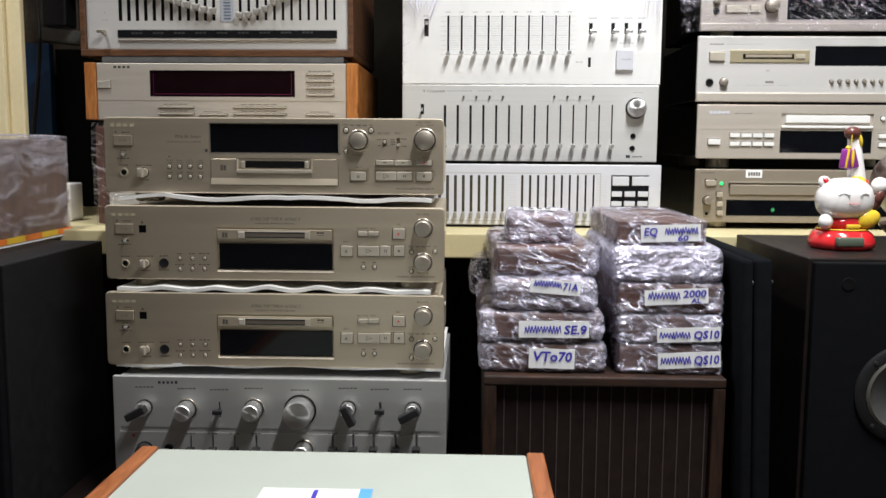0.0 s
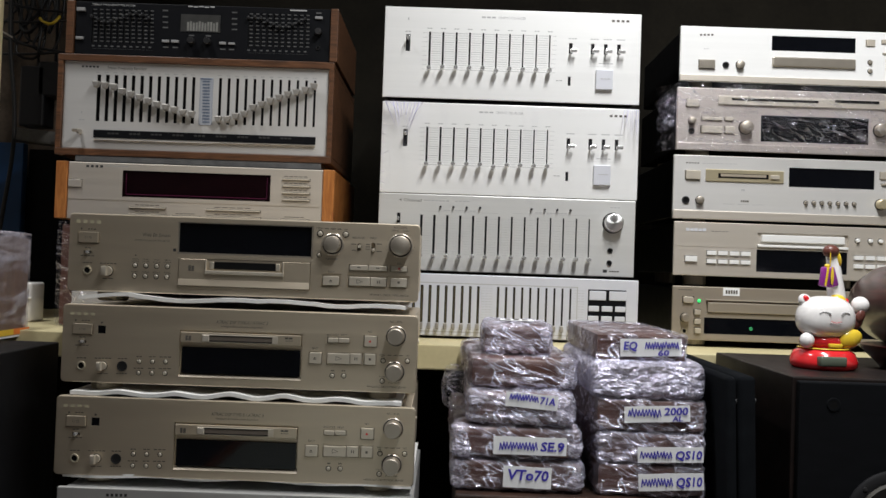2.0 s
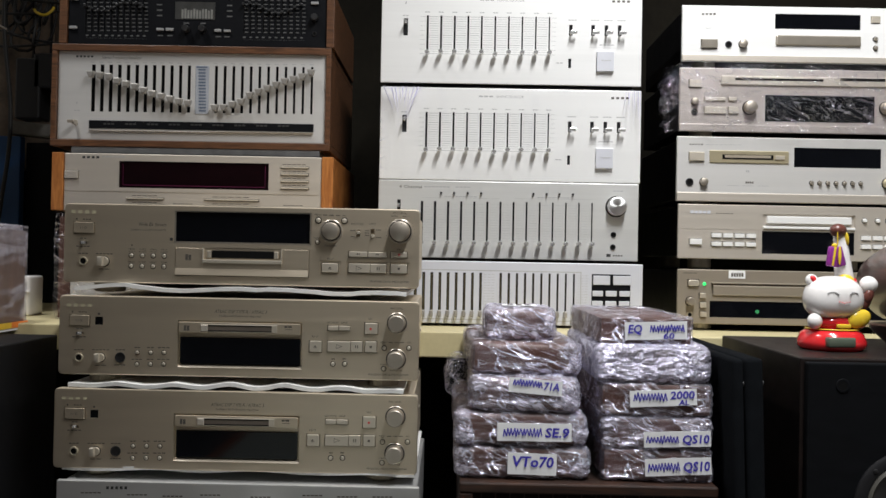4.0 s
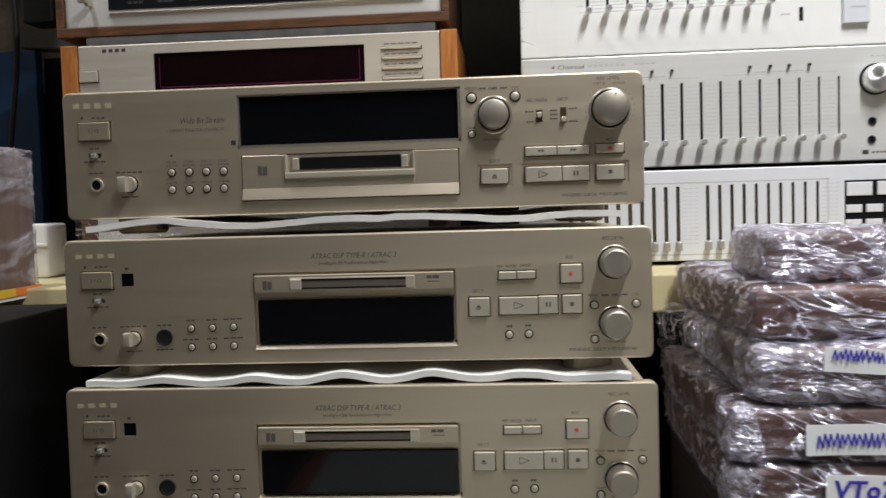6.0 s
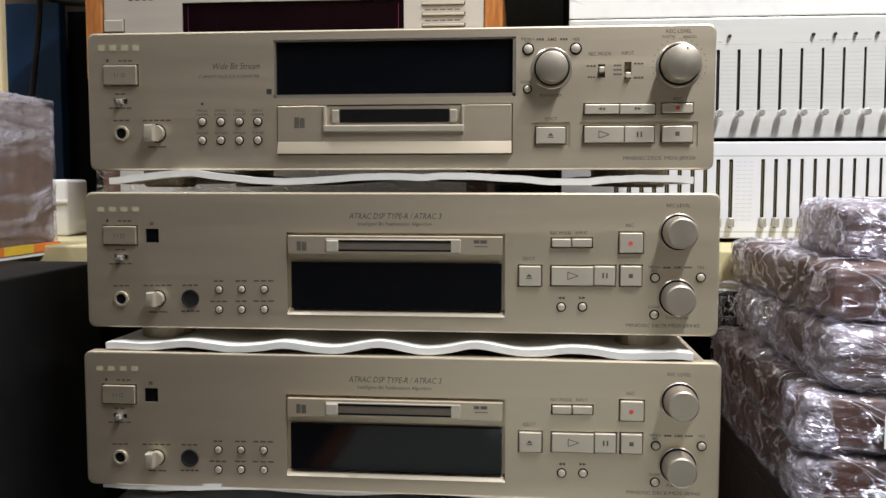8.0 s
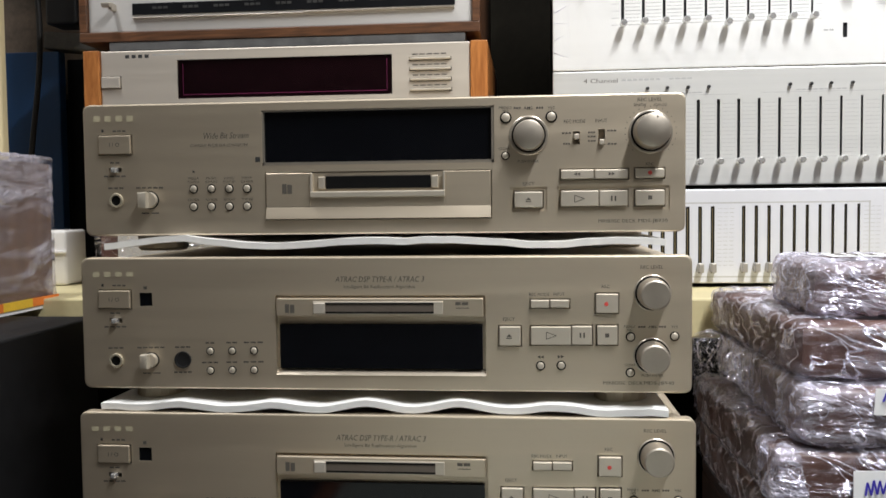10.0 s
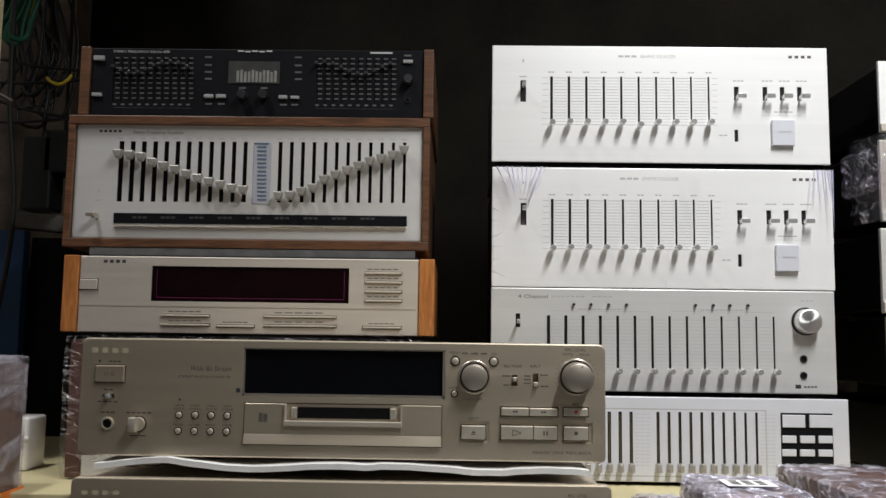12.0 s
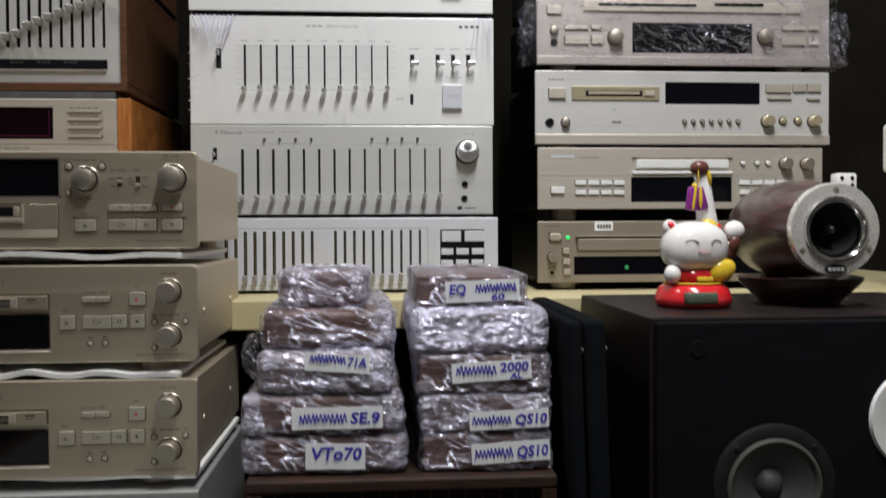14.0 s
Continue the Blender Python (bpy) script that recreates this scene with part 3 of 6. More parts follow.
def deck_common(f, jx, jy, left):
    ob = f.ob
    f.badge(*left["badge"], f.gold, 4)
    x0, y0, x1, y1 = left["power"]
    f.button("power_button", x0, y0, x1, y1, CHAMPAGNE, 0.002)
    f.words("I / O", (x0 + x1) / 2, (y0 + y1) / 2, 20, 8, f.power)
    f.bars((x0 + x1) / 2 + 8, y0 - 9, 26, 4, None, 3)
    f.dark.bar(*f.rect(x0 + 4, y0 - 12, x0 + 8, y0 - 7))
    tx, ty = left["toggle"]
    f.cut(tx - 12, ty - 5, tx + 12, ty + 4)
    cx, cz = f.p(tx, ty)
    part("timer_switch", one_box(cx - 0.002, cx + 0.002, -0.004, 0.003, cz - 0.0018, cz + 0.0018, 0.0008), PIN, ob)
    f.bars(tx, ty - 14, 20, 4, None, 2)
    f.bars(tx, ty + 11, 42, 4, None, 4)
    f.jack(jx, jy, 14)
    f.bars(jx, jy - 23, 30, 4, None, 3)


def phones_knob(f, x, y, r):
    cx, cz = f.p(x, y)
    R = r * f.k
    part("knob_well", lathe(bmesh.new(), cx, cz, [(0, -0.0004), (R * 1.08, -0.0004), (R * 1.08, -0.0001)], 24), SLOT, f.ob)
    pts = [(cx - R * 0.95, cz - R * 0.9), (cx + R * 0.1, cz - R * 0.95), (cx + R * 0.1, cz + R * 0.95), (cx - R * 0.95, cz + R * 0.9)]
    part("phones_level_knob", prism(lathe(bmesh.new(), cx, cz, [(0, -0.0045), (R * 0.9, -0.0045), (R * 0.95, 0)], 24), pts, -0.0095, -0.003, 0.001), CHAMPAGNE_LIGHT, f.ob, "", 30)
    f.bars(x, y - 23, 52, 4, None, 5)
    f.bars(x + 2, y + 24, 36, 3.5, None, 2)


def arrows(ink, f, x, y, s, way):
    for k in (0, 1):
        cx, cz = f.p(x + (k - 0.5) * s * 1.0, y)
        h = s * f.k * 0.5
        ink.poly([(cx - way * h, cz - h), (cx + way * h, cz), (cx - way * h, cz + h)][::1 if way > 0 else -1])


def symbols(f, play, pause, stop, proud):
    """The marks on the transport keys."""
    pr = Print(-proud - 0.0001)
    x, y = f.p(*play)
    s = 0.0035
    for a, b in (((x - s, y + s * .7), (x - s, y - s * .7)), ((x - s, y - s * .7), (x + s, y)), ((x + s, y), (x - s, y + s * .7))):
        pr.stroke(*a, *b, 0.0005)
    x, y = f.p(*pause)
    pr.bar(x - 0.0018, y - 0.0018, x - 0.0007, y + 0.0018)
    pr.bar(x + 0.0007, y - 0.0018, x + 0.0018, y + 0.0018)
    x, y = f.p(*stop)
    pr.bar(x - 0.0014, y - 0.0014, x + 0.0014, y + 0.0014)
    return pr


def deck_with_tray(at):
    ob = thing("minidisc_deck", at, "champagne metal minidisc deck with wide display and drawer", "minidisc deck", "champagne minidisc decks")
    f = Face(ob, 0.438, 0.097, [(159.6, 52.3), (1282.3, 37.3), (1274.6, 299.4), (165.5, 295.2)], CHAMPAGNE, 0.009, 0.005)
    f.power = Print(-0.0021)
    deck_common(f, 222, 230, {"badge": (178, 69, 259, 87), "power": (191, 110, 250, 144), "toggle": (220, 174)})
    phones_knob(f, 284, 230, 16)
    f.words("Wide Bit Stream", 423, 111, 88, 12, None, 0.2)
    f.words("CURRENT PULSE D/A CONVERTER", 411, 129, 112, 5.5, None, 0.2)
    f.dark.bar(*f.rect(478, 152, 487, 161))
    f.dark.bar(*f.rect(362, 176, 366, 180))
    for i, (t1, t2) in enumerate((("MEGA", "CONTROL"), ("MUSIC", "SYNC"), ("SCROLL/", "CLOCK SET"), ("DISPLAY/", "CHAR"))):
        x = 364 + i * 32.8
        f.words(t1, x, 190, 20, 4.5)
        f.words(t2, x, 197, 24, 4.5)
        f.round("round_button", x, 210, 6.5, CHAMPAGNE_LIGHT)
        f.round("round_button", x, 243, 6.5, CHAMPAGNE_LIGHT)
        f.words(("FADER", "PLAY MODE", "REPEAT", "TIME")[i], x, 230, 22, 4.5)
    # display with its sloped frame
    f.window(490, 65, 921, 166, GLASS_BLACK, 0.0035)
    a, b, c, d = f.rect(490, 65, 921, 166)
    for n, bx in (("top", (a, c, d - 0.0012, d)), ("low", (a, c, b, b + 0.0022)), ("side", (a, a + 0.0012, b, d)), ("end", (c - 0.002, c, b, d))):
        part("display_frame", one_box(bx[0], bx[1], 0.0005, 0.0037, bx[2], bx[3]), KNOB_METAL, ob)
    # drawer
    f.cut(496, 181, 915, 271)
    a, b, c, d = f.rect(498, 183, 913, 270)
    na, nb, nc, nd = f.rect(580, 183, 829, 228)
    bm = bmesh.new()
    zb = b + 0.0092
    lo = b + 0.0008
    for x0, x1, z0, z1 in ((a, na, zb, d), (nc, c, zb, d), (na, nc, zb, nb)):
        box(bm, x0, x1, -0.0012, 0.006, z0, z1, 0.0003, 1)
    slope = [bm.verts.new(co) for co in ((a, -0.0012, zb), (c, -0.0012, zb), (c, -0.0036, lo), (a, -0.0036, lo), (a, 0.006, b), (c, 0.006, b), (c, 0.006, zb), (a, 0.006, zb))]
    for q in ((0, 1, 2, 3), (3, 2, 5, 4), (0, 3, 4, 7), (1, 6, 5, 2)):
        bm.faces.new([slope[i] for i in q])
    part("disc_drawer", bm, CHAMPAGNE, ob)
    bm = bmesh.new()
    box(bm, na, nc, -0.0036, 0.003, nb - 0.0002, nb + 0.0042, 0.0006)
    box(bm, na, na + 0.0016, -0.0032, 0.003, nb + 0.004, d, 0.0004)
    box(bm, nc - 0.0016, nc, -0.0032, 0.003, nb + 0.004, d, 0.0004)
    part("slot_lip", bm, CHAMPAGNE_LIGHT, ob)
    sa, sb, sc, sd = f.rect(608, 189, 802, 212)
    part("slot_surround", one_box(na + 0.0016, nc - 0.0016, 0.0005, 0.006, nb + 0.0038, d), CHAMPAGNE, ob)
    part("disc_slot", one_box(sa, sc, -0.0006, 0.002, sb, sd), SLOT, ob)
    for x in (sa - 0.003, sc + 0.003):
        part("slot_guide", one_box(x - 0.0024, x + 0.0024, -0.002, 0.002, sb, sd - 0.0004, 0.0006), CHAMPAGNE_LIGHT, ob)
    mark = Print(-0.0014)
    x, z = f.p(537, 212)
    mark.bar(x - 0.0036, z - 0.0036, x - 0.0004, z + 0.0036)
    mark.bar(x + 0.0002, z - 0.0036, x + 0.0036, z + 0.0030)
    mark.done("format_mark", INK, ob)
    # right-hand controls
    f.round("menu_button", 944, 83, 8, CHAMPAGNE_LIGHT)
    f.round("yes_button", 1029, 82, 8, CHAMPAGNE_LIGHT)
    f.round("clear_button", 942, 154, 6, CHAMPAGNE_LIGHT)
    f.words("MENU/", 944, 64, 24, 5.5)
    f.words("NO", 944, 70, 10, 5.5)
    f.words("YES", 1029, 65, 13, 5.5)
    f.words("AMS", 986, 65, 17, 5.5, None, 0, 0.01)
    for x, w in ((966, -1), (1008, 1)):
        f.bars(x, 65, 14, 5, None, 3)
    f.words("CLEAR", 940, 141, 20, 5)
    f.words("PUSH ENTER", 984, 165, 38, 5)
    f.knob("selector_knob", 986, 117, 28, KNOB_METAL, 0.012, 36)
    f.knob("level_knob", 1214, 112, 32, KNOB_METAL, 0.017, 39)
    f.words("REC LEVEL", 1214, 51, 43, 6.5)
    f.words("DIGITAL", 1196, 61, 23, 5)
    f.words("ANALOG", 1233, 61, 23, 5)
    for i in range(21):
        an = radians(225 - i * 13.5)
        cx, cz = f.p(1214, 112)
        rr = 45 * f.k
        f.ink.bar(cx + rr * math.cos(an) - 0.0003, cz + rr * math.sin(an) - 0.0003, cx + rr * math.cos(an) + 0.0003, cz + rr * math.sin(an) + 0.0003)
    cx, cz = f.p(1221, 88)
    dot = Print(-0.0171)
    dot.bar(cx - 0.0005, cz - 0.0007, cx + 0.0005, cz + 0.0007)
    dot.done("knob_mark", INK_DARK, ob)
    f.words("REC MODE", 1072, 91, 38, 6.5)
    f.words("INPUT", 1122, 90, 21, 6.5)
    for x, y, h, k in ((1075, 122, 12, 120), (1122, 121, 15, 130)):
        f.cut(x - 6, y - h, x + 6, y + h)
        cx, cz = f.p(x, k)
        part("slide_switch", one_box(cx - 0.0018, cx + 0.0018, -0.0025, 0.004, cz - 0.0018, cz + 0.0018, 0.0005), CHAMPAGNE_LIGHT, ob)
    for x, y, w in ((1057, 113, 18), (1057, 133, 14), (1104, 112, 14), (1104, 120, 16), (1104, 128, 16), (1142, 109, 18), (1142, 134, 18)):
        f.bars(x, y, w, 4, None, 3)
    for nm, bx in (("search_back_button", (1044, 182, 1105, 199)), ("search_forward_button", (1107, 182, 1169, 199)), ("record_button", (1183, 181, 1237, 198))):
        f.button(nm, *bx, CHAMPAGNE_LIGHT, 0.0025)
    f.words("REC", 1211, 172, 14, 5.5)
    for nm, bx in (("eject_button", (957, 222, 1009, 251)), ("play_button", (1043, 221, 1113, 250)), ("pause_button", (1115, 221, 1167, 250)), ("stop_button", (1182, 221, 1236, 250))):
        f.button(nm, *bx, CHAMPAGNE_LIGHT, 0.0025)
    f.cut(1035, 213, 1246, 257, 0.0010)
    f.cut(949, 213, 1017, 258, 0.0010)
    f.words("EJECT", 984, 207, 21, 6)
    pr = symbols(f, (1078, 236), (1141, 236), (1209, 235), 0.0025)
    arrows(pr, f, 1074, 190, 6, -1)
    arrows(pr, f, 1139, 190, 6, 1)
    x, z = f.p(983, 237)
    pr.bar(x - 0.002, z - 0.0016, x + 0.002, z - 0.0009)
    pr.poly([(x - 0.002, z - 0.0003), (x + 0.002, z - 0.0003), (x, z + 0.0017)])
    pr.done("key_print", INK, ob)
    rd = Print(-0.0026)
    x, z = f.p(1210, 189)
    rd.poly([(x + 0.0015 * math.cos(i * 0.6283), z + 0.0015 * math.sin(i * 0.6283)) for i in range(10)])
    rd.done("record_dot", RED_DOT, ob)
    f.words("MINIDISC DECK", 1147, 278, 66, 6.5)
    f.words("MDS-JB920", 1214, 278, 52, 6.5)
    f.power.done("power_mark", INK, ob)
    f.plate()
    f.chassis(CHAMPAGNE, 0.285, 0.006, 0.006, 0.003)
    feet(ob, f.w, 0.28)
    return ob


def deck_with_slot(at):
    ob = thing("minidisc_deck", at, "champagne metal minidisc deck with slot above display", "minidisc deck", "champagne minidisc decks")
    f = Face(ob, 0.437, 0.0955, [(154.7, 333.7), (1287.6, 341.0), (1279.9, 598.3), (160.6, 572.3)], CHAMPAGNE, 0.009, 0.005)
    f.power = Print(-0.0021)
    deck_common(f, 220, 523, {"badge": (175, 357, 257, 372), "power": (189, 394, 247, 427), "toggle": (219, 450)})
    phones_knob(f, 284, 523, 14)
    f.window(262, 399, 286, 424, GLASS_BLACK, 0.001, "sensor_window")
    f.bars(274, 390, 8, 8, None, 1)
    x, z = f.p(342, 523)
    r = 16 * f.k
    part("line_socket", lathe(bmesh.new(), x, z, [(0, -0.0006), (r * 0.8, -0.0008), (r * 0.82, -0.0016), (r, -0.0016), (r, -0.0001)], 24), RUBBER, ob)
    f.bars(342, 500, 30, 4, None, 3)
    f.bars(342, 546, 34, 4, None, 4)
    for i in range(3):
        x = 392 + 40 * i
        f.round("round_button", x, 508, 6, CHAMPAGNE_LIGHT)
        f.round("round_button", x, 543.5, 6, CHAMPAGNE_LIGHT)
        f.bars(x, 493, (18, 22, 38)[i], 4, None, (2, 2, 3)[i])
        f.bars(x, 529, (32, 22, 40)[i], 4, None, (3, 2, 3)[i])
    f.words("ATRAC DSP TYPE-R / ATRAC 3", 704, 379, 164, 11, None, 0.2)
    f.words("Intelligent Bit Reallocation Algorithm", 704, 393, 132, 6.5)
    # slot and display set in one recess
    f.cut(512, 407, 899, 561)
    a, b, c, d = f.rect(512, 407, 899, 561)
    part("recess_back", one_box(a - 0.0003, c + 0.0003, 0.0042, 0.0088, b - 0.0003, d + 0.0003), CHAMPAGNE, ob)
    pa, pb, pc, pd = f.rect(515, 412, 896, 450)
    part("slot_panel", prism(bmesh.new(), rounded(pa, pb, pc, pd, 0.0008, 2), -0.0025, 0.006, 0.0006), CHAMPAGNE, ob)
    sa, sb, sc, sd = f.rect(582, 418, 822, 446)
    part("slot_frame", one_box(sa, sc, -0.0030, 0.0, sb, sd, 0.0006), CHAMPAGNE_LIGHT, ob)
    ia, ib, ic, id_ = f.rect(606, 421, 805, 443)
    part("slot_flap", one_box(ia, ic, -0.0034, 0.0, ib, id_, 0.0003), FLAP, ob)
    # left guide only, in paler metal that stands in for its glint
    part("slot_guide", one_box(sa + 0.0008, ia - 0.0004, -0.0042, 0.0, ib - 0.0004, id_, 0.0007), SILVER_WARM, ob, "slot guide, pale for its glint")
    part("disc_slot", one_box(ia, ic, -0.0038, 0.0, ib, ib + 0.0012), SLOT, ob)
    part("disc_slot", one_box(ia, ic, -0.0038, 0.0, id_ - 0.0012, id_), SLOT, ob)
    mk = Print(-0.0026)
    x, z = f.p(540, 431)
    mk.bar(x - 0.0034, z - 0.0032, x - 0.0004, z + 0.0032)
    mk.bar(x + 0.0002, z - 0.0032, x + 0.0034, z + 0.0028)
    x, z = f.p(858, 427)
    mk.bar(x - 0.005, z - 0.0006, x - 0.0012, z + 0.0016)
    mk.bar(x - 0.0006, z - 0.0006, x + 0.004, z + 0.0016)
    mk.bar(x - 0.0045, z - 0.0030, x + 0.0045, z - 0.0024)
    mk.done("format_mark", INK, ob)
    ga, gb, gc, gd = f.rect(519, 460, 893, 549)
    part("display_window", one_box(ga, gc, 0.0008, 0.006, gb, gd, 0.0003), GLASS_BLACK, ob)
    bm = bmesh.new()
    lip = [bm.verts.new(co) for co in ((a, 0.0045, gb), (c, 0.0045, gb), (c, -0.0008, b), (a, -0.0008, b), (c, 0.0045, b), (a, 0.0045, b))]
    for q in ((0, 1, 2, 3), (3, 2, 4, 5), (0, 3, 5), (1, 4, 2)):
        bm.faces.new([lip[i] for i in q])
    # shaded copy of the deck's champagne keeps the upturned sill from shining
    part("display_sill", bm, CHAMPAGNE_SHADED, ob)
    # controls
    f.words("EJECT", 943, 456, 21, 6)
    f.button("eject_button", 925, 469, 964, 505, CHAMPAGNE_LIGHT, 0.0025)
    f.words("REC MODE", 1000, 411, 36, 6)
    f.words("INPUT", 1037, 411, 20, 6)
    f.button("rec_mode_button", 984, 421, 1018, 436, CHAMPAGNE_LIGHT, 0.0025)
    f.button("input_button", 1020, 421, 1055, 436, CHAMPAGNE_LIGHT, 0.0025)
    f.words("REC", 1124, 398, 14, 6)
    f.button("record_button", 1105, 411, 1146, 447, CHAMPAGNE_LIGHT, 0.0025)
    for nm, bx in (("play_button", (983, 470, 1057, 505)), ("pause_button", (1059, 470, 1096, 505)), ("stop_button", (1106, 470, 1143, 506))):
        f.button(nm, *bx, CHAMPAGNE_LIGHT, 0.0025)
    for x, w in ((1000, -1), (1038, 1)):
        f.round("search_button", x, 543, 6.5, CHAMPAGNE_LIGHT)
        arrows(f.ink, f, x, 527, 6, w)
    pr = symbols(f, (1021, 487), (1078, 487), (1124, 488), 0.0025)
    x, z = f.p(943, 487)
    pr.bar(x - 0.002, z - 0.0018, x + 0.002, z - 0.0011)
    pr.poly([(x - 0.002, z - 0.0005), (x + 0.002, z - 0.0005), (x, z + 0.0016)])
    pr.done("key_print", INK, ob)
    rd = Print(-0.0026)
    x, z = f.p(1124, 430)
    rd.poly([(x + 0.0015 * math.cos(i * 0.6283), z + 0.0015 * math.sin(i * 0.6283)) for i in range(10)])
    rd.done("record_dot", RED_DOT, ob)
    f.words("REC LEVEL", 1211, 363, 40, 6.5)
    f.knob("level_knob", 1211, 411, 28, KNOB_METAL, 0.016, 33)
    f.knob("selector_knob", 1207, 528, 28, KNOB_METAL, 0.016, 33)
    f.round("menu_button", 1168, 492, 6.5, CHAMPAGNE_LIGHT)
    f.round("yes_button", 1250, 492, 6.5, CHAMPAGNE_LIGHT)
    f.round("clear_button", 1166, 558, 6.5, CHAMPAGNE_LIGHT)
    f.words("MENU/", 1167, 473, 20, 5)
    f.words("NO", 1167, 479, 9, 5)
    f.words("AMS", 1209, 474, 15, 5, None, 0, 0.01)
    f.bars(1190, 474, 14, 4.5, None, 3)
    f.bars(1228, 474, 14, 4.5, None, 3)
    f.words("YES", 1250, 474, 12, 5)
    f.words("CLEAR", 1166, 544, 20, 5)
    f.words("PUSH ENTER", 1207, 564, 38, 5)
    f.words("MINIDISC DECK", 1152, 577, 70, 6.5)
    f.words("MDS-JB940", 1219, 578, 53, 6.5)
    f.power.done("power_mark", INK, ob)
    f.plate()
    f.chassis(CHAMPAGNE, 0.285, 0.006, 0.006, 0.003)
    feet(ob, f.w, 0.28)
    for y in (0.06, 0.22):
        x, z = f.w / 2 - 0.006, 0.045
        part("side_screw", lathe(bmesh.new(), 0, 0, [(0, -0.0015), (0.003, -0.0012), (0.0035, 0)], 12), CHAMPAGNE_LIGHT, ob).matrix_basis = Matrix.Translation((x, y, z)) @ Matrix.Rotation(radians(90), 4, "Z")
    return ob


deck_with_tray((-0.2535, 1.115, 1.1425))
slot_deck = deck_with_slot((-0.2510, 1.100, 1.0315))
tagged(copy_thing(slot_deck, Matrix.Translation((-0.2500, 1.090, 0.9205))), "champagne minidisc deck at the bottom of the trio")


def foam_sheet(at, w, d, low, high, seed, label, waves):
    """A thin wavy sheet of packing foam on the deck below."""
    ob = thing("foam_sheet", at, label, "packing foam", "foam sheets between decks")
    bm = bmesh.new()
    nx, ny = 60, 6
    grid = []
    for j in range(ny + 1):
        row = []
        for i in range(nx + 1):
            u, v = i / nx, j / ny
            x = (u - 0.5) * w
            z = low + (high - low) * (0.5 + 0.5 * math.sin(u * waves + seed + v * 0.8)) * (0.4 + 0.6 * abs(math.sin(u * 4.6 + seed)))
            z *= min(1, 6 * u + 0.1, 6 * (1 - u) + 0.1)
            z += 0.0007 * noise.noise(Vector((x * 60, v * 4, seed)))
            wob = 0.002 * math.sin(u * 9 + seed) if j == 0 else 0
            row.append(bm.verts.new((x, v * d + wob, z + 0.0049)))
        grid.append(row)
    for j in range(ny):
        for i in range(nx):
            bm.faces.new((grid[j][i], grid[j][i + 1], grid[j + 1][i + 1], grid[j + 1][i]))
    bmesh.ops.recalc_face_normals(bm, faces=bm.faces)
    bmesh.ops.solidify(bm, geom=bm.faces[:], thickness=-0.0046)
    part("sheet", bm, FOAM, ob, "", 60)
    return ob


foam_sheet((-0.252, 1.106, 1.1273), 0.405, 0.26, 0.0, 0.0075, 0.6, "wavy white foam sheet between two decks", 13)
foam_sheet((-0.252, 1.093, 1.0163), 0.405, 0.26, 0.0, 0.0048, 2.1, "crumpled white foam sheet under the middle deck", 38)
foam_sheet((-0.246, 1.092, 0.9125), 0.424, 0.26, 0.0, 0.003, 3.0, "thin white foam sheet on the amplifier", 20)


# ---- equalizers with pin sliders ----
def pin(f, x, y, r=5.2, long=0.016, mat=PIN, name="slider_knob"):
    cx, cz = f.p(x, y)
    R = r * f.k
    return part(name, lathe(bmesh.new(), cx, cz, [(0, -long), (R * 0.8, -long), (R, -long + 0.001), (R, -long * 0.30), (R * 0.55, -long * 0.22), (R * 0.55, 0.003)], 14), mat, f.ob, "", 40)


def lever(f, x, y, side=1):
    cx, cz = f.p(x, y)
    bm = one_box(cx - 0.0012, cx + 0.0012, -0.010, 0.003, cz - 0.0025, cz + 0.0025, 0.0006)
    box(bm, cx - 0.002, cx + side * 0.009, -0.0135, -0.009, cz - 0.0028, cz + 0.0028, 0.0008)
    return part("lever_switch", bm, PIN, f.ob)


